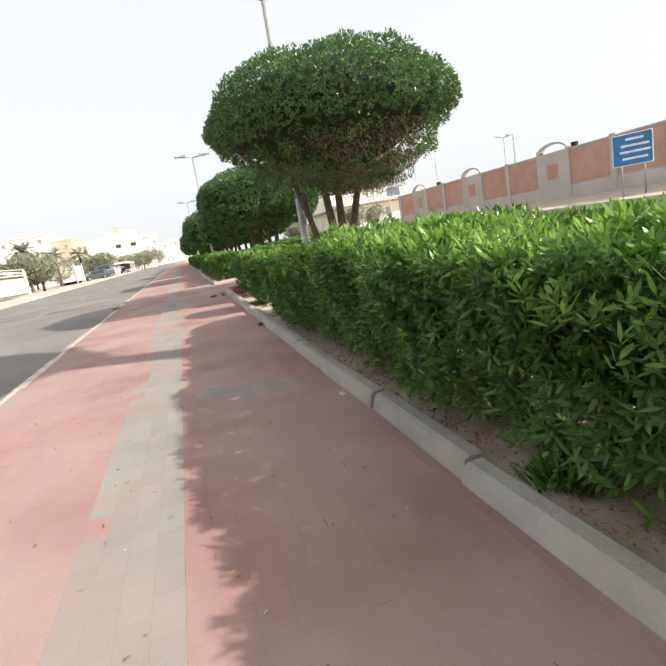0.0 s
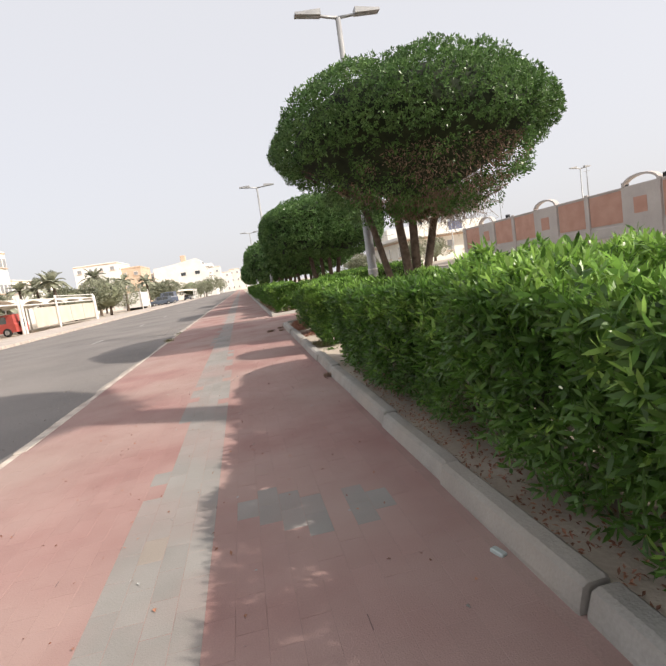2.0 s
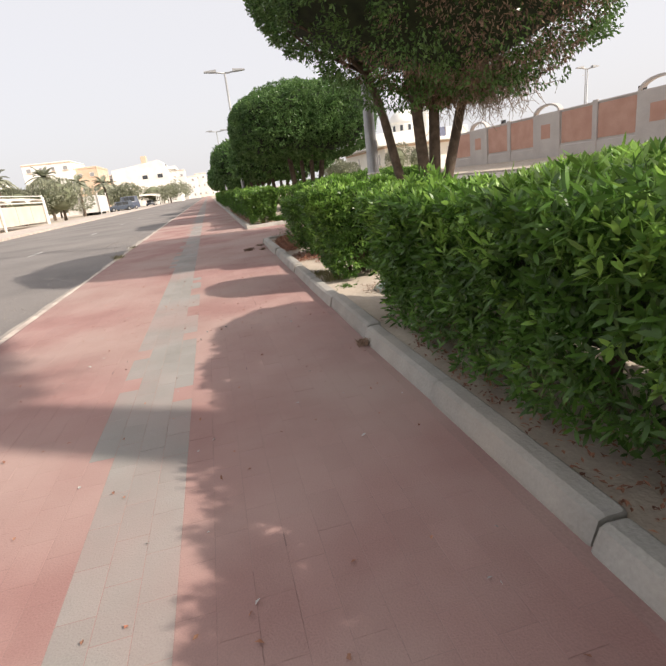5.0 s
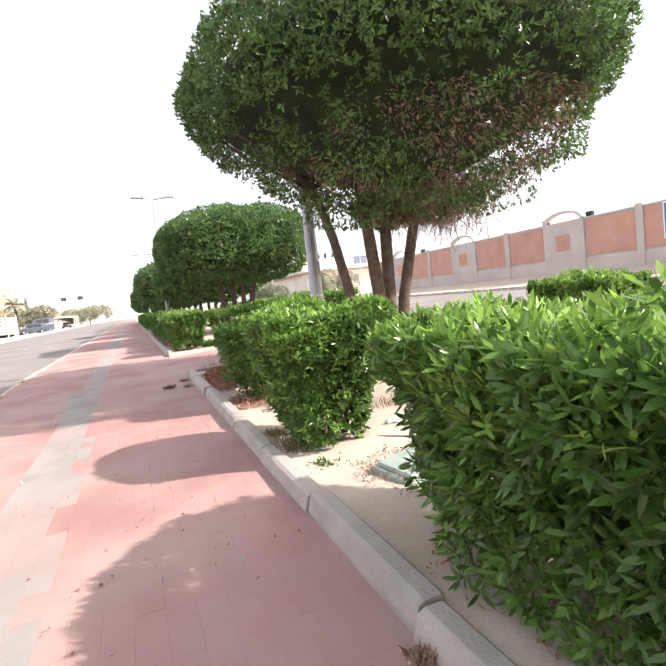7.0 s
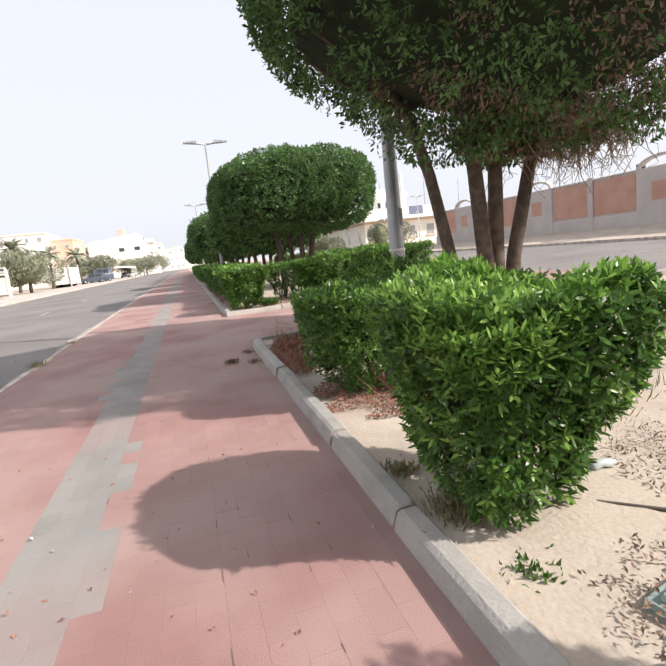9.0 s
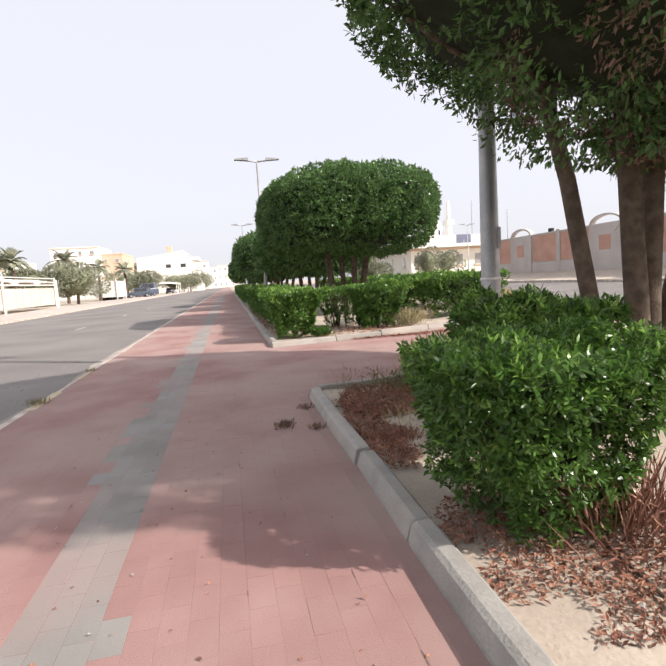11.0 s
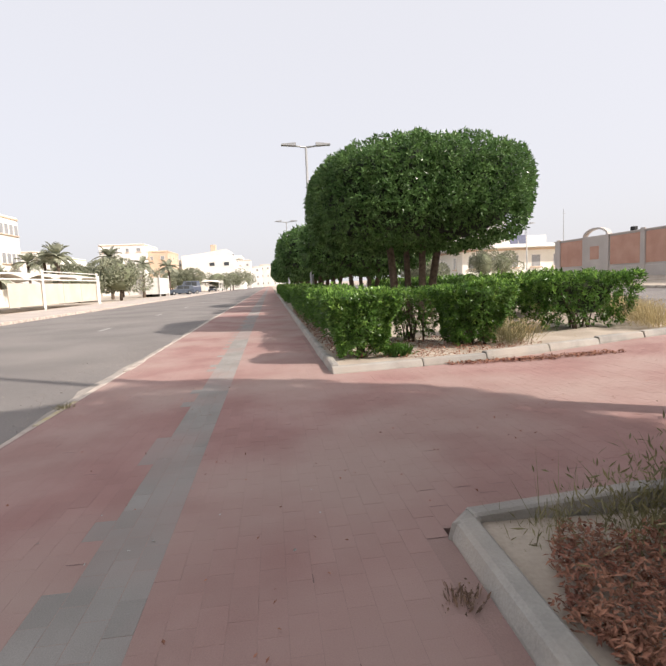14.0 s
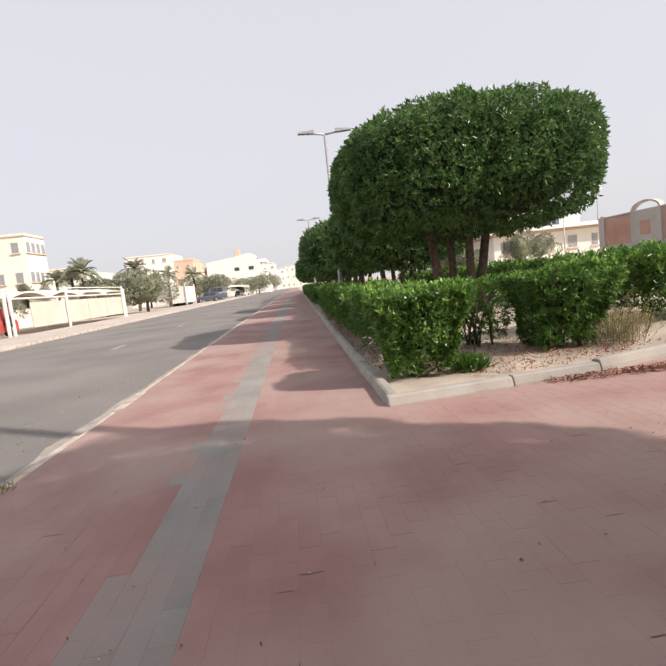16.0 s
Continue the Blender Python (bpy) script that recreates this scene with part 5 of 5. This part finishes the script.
tagged(new("wrapper", Build().box(-0.018, 0.018, -0.03, 0.03, 0.0, 0.015, 0.005, pose(0.79, 1.95, 0.0, 12, 8, 30)).mesh("wrapper", M["bottle"])), "small crumpled green wrapper at the kerb", "litter")
for i in range(9):
    px, py = 1.05 + (i * 0.37) % 1.3, 8.5 + (i * 0.83) % 4
    tagged(new("stone", Build().tube([(px, py, 0.05), (px + 0.02, py, 0.07), (px + 0.03, py + 0.01, 0.085)], [0.012, 0.02, 0.008], 6).mesh("stone", M["kerb"])), "small pale stone on the sand", "stone", "small stones")


# ---- paving blocks ----
BX, BY = 0.112, 0.212
g = 0.0006


def strip_edges(y):
    """The two sides of the grey guide strip, which wanders a little."""
    mid = float(np.interp(y, [-3, 1, 5, 9, 12], [-0.54, -0.56, -0.55, -0.57, -0.635]))
    half = float(np.interp(y, [8, 12], [0.18, 0.20]))
    return mid - half, mid + half


def block_kind(x, y):
    """Which colour the block at x, y has: grey guide strip with ragged sides, faded patches, else red."""
    w = noise.noise(Vector((x * 1.3, y * 0.9, 3.0)))
    rag = 0.03 * noise.noise(Vector((x * 2.0, y * 2.6, 9.0))) + random.uniform(-0.015, 0.015)
    lo, hi = strip_edges(y)
    if lo + rag < x < hi + rag:
        return 2 if w > 0.22 and y < 7 else 1
    patch = ((x - 0.05) / 0.75) ** 2 + ((y - 2.75 + 0.35 * x) / 0.32) ** 2 + random.uniform(-0.35, 0.35)
    return 1 if patch < 0.3 else 0


def block_arrays(cells):
    c = np.array(cells)
    n = len(c)
    r = np.random.default_rng(17)
    hx, hy = BX / 2 - g, BY / 2 - g
    lo = np.array([[-hx, -hy, -0.02], [hx, -hy, -0.02], [hx, hy, -0.02], [-hx, hy, -0.02]])
    k = 0.001
    mid = np.array([[-hx, -hy, -k], [hx, -hy, -k], [hx, hy, -k], [-hx, hy, -k]])
    tp = np.array([[-hx + k, -hy + k, 0], [hx - k, -hy + k, 0], [hx - k, hy - k, 0], [-hx + k, hy - k, 0]])
    v = np.concatenate([lo, mid, tp])[None] + np.concatenate([c, np.clip(np.abs(r.normal(size=(n, 1))) * 0.0005, 0.0001, 0.0014)], 1)[:, None, :]
    v[:, :, 2] += np.interp(v[:, :, 0], [4, 9.4], [0, 0.10])
    f = []
    for o in (0, 4):
        f += [[o + i, o + (i + 1) % 4, o + 4 + (i + 1) % 4, o + 4 + i] for i in range(4)]
    f.append([8, 9, 10, 11])
    loops = ((np.arange(n) * 12)[:, None, None] + np.array(f)[None]).reshape(-1)
    return v.reshape(-1, 3), loops


cells = {0: [], 1: [], 2: []}
single = []
for i in range(int(3.05 / BX) + 1):
    x = -2.07 + i * BX
    if x > 0.80:
        break
    y = -3.0 + (BY / 2 if i % 2 else 0)
    while y < 30:
        kd = block_kind(x, y)
        if kd == 0 and 8.4 < y < 11.3 and x > -0.42 and len(single) < 300:
            single.append((x, y))
        else:
            cells[kd].append((x, y))
        y += BY
for i in range(int((9.35 - 0.86) / BX)):
    x = -2.07 + (i + 26) * BX
    y = -3.0 + 77 * BY + (BY / 2 if i % 2 else 0)
    while y < np.interp(x, FRONT[0], FRONT[1]) - 0.08 and (x > 0.8):
        if y > np.interp(x, [0.88, 1.0, 2.05, 5.2, 9.3], [13.2, 13.32, 13.42, 13.6, 13.7]) + 0.02:
            cells[0].append((x, y))
        y += BY
paving = thing("paving", "red interlocking paving blocks with a grey guide strip", "", kind="structure")
for kd, mk, lab in ((0, "paver_red", "worn red paving blocks"), (1, "paver_grey", "grey paving blocks"), (2, "paver_yellow", "faded yellowish paving blocks")):
    v, loops = block_arrays(cells[kd])
    ob = part("paving_blocks", array_mesh("paving_blocks", v, loops, 4, M[mk]), M[mk], paving, lab)
    ob["kind"] = "stuff"
v, loops = block_arrays([(0.0, 0.0)])
v[:, 2] -= v[8, 2]
ONE = array_mesh("paving_block", v, loops, 4, M["paver_one"])
for x, y in single:
    ob = new("paving_block", ONE)
    ob.parent = paving
    ob.location = (x, y, min(0.0014, max(0.0001, abs(random.gauss(0, 0.0005)))))
for x0, x1, mk in ((-2.13, -0.88, "paver_red"), (-0.88, -0.41, "paver_grey"), (-0.41, 0.85, "paver_red")):
    structure("footway_far", Build().box(x0, x1, 30.1, 400, -0.2, 0.0), M[mk], "paved footway running into the distance")

# crumbs and dry leaves on the paving
scatter("crumbs", -1.6, 0.8, -2, 13, 420, 0.022, 0.014, M["litter"], "scattered dark crumbs and leaf bits on the paving", "debris", z=0.004, lift=0.003, seed=61)
scatter("crumbs", -2, 8, 12, 18, 360, 0.022, 0.014, M["litter"], "scattered dark crumbs and leaf bits on the paving", "debris", z=0.004, lift=0.003, seed=62)
scatter("chips", -1.2, 0.8, -1, 16, 160, 0.02, 0.014, M["line"], "small pale chips on the paving", "debris", z=0.004, lift=0.002, seed=63)

scatter("grit", -3.5, -2.26, 8, 24, 1500, 0.02, 0.016, M["grit"], "pale grit and pebbles washed into the gutter", "debris", z=-0.0865, lift=0.001, seed=64)
scatter("grit", -3.0, -2.26, -2, 9, 500, 0.02, 0.016, M["grit"], "pale grit and pebbles washed into the gutter", "debris", z=-0.0865, lift=0.001, seed=65)

# joints that have lost their sand
r_j = random.Random(77)
gaps = Build()
for x, y in cells[0] + single:
    if x < 0.9 and r_j.random() < (0.16 if x > 0.1 and 7.5 < y < 12.5 else 0.035):
        ln, sx = r_j.uniform(0.03, 0.09), x - BX / 2
        gaps.quad((sx - 0.0022, y - ln / 2, 0.0026), (sx + 0.0022, y - ln / 2, 0.0026), (sx + 0.0016, y + ln / 2, 0.0026), (sx - 0.0016, y + ln / 2, 0.0026))
    elif x >= 0.9 and r_j.random() < 0.08 or y > 13.3 and r_j.random() < 0.02:
        ln, sy, zj = r_j.uniform(0.05, 0.11), y - BY / 2, 0.0026 + float(np.interp(x, [4, 9.4], [0, 0.10]))
        gaps.quad((x - ln / 2, sy - 0.0025, zj), (x + ln / 2, sy - 0.002, zj), (x + ln / 2, sy + 0.002, zj), (x - ln / 2, sy + 0.0025, zj))
ob = part("open_joints", gaps, M["joint_dark"], paving, "dark open joints between the blocks")
ob["kind"] = "stuff"
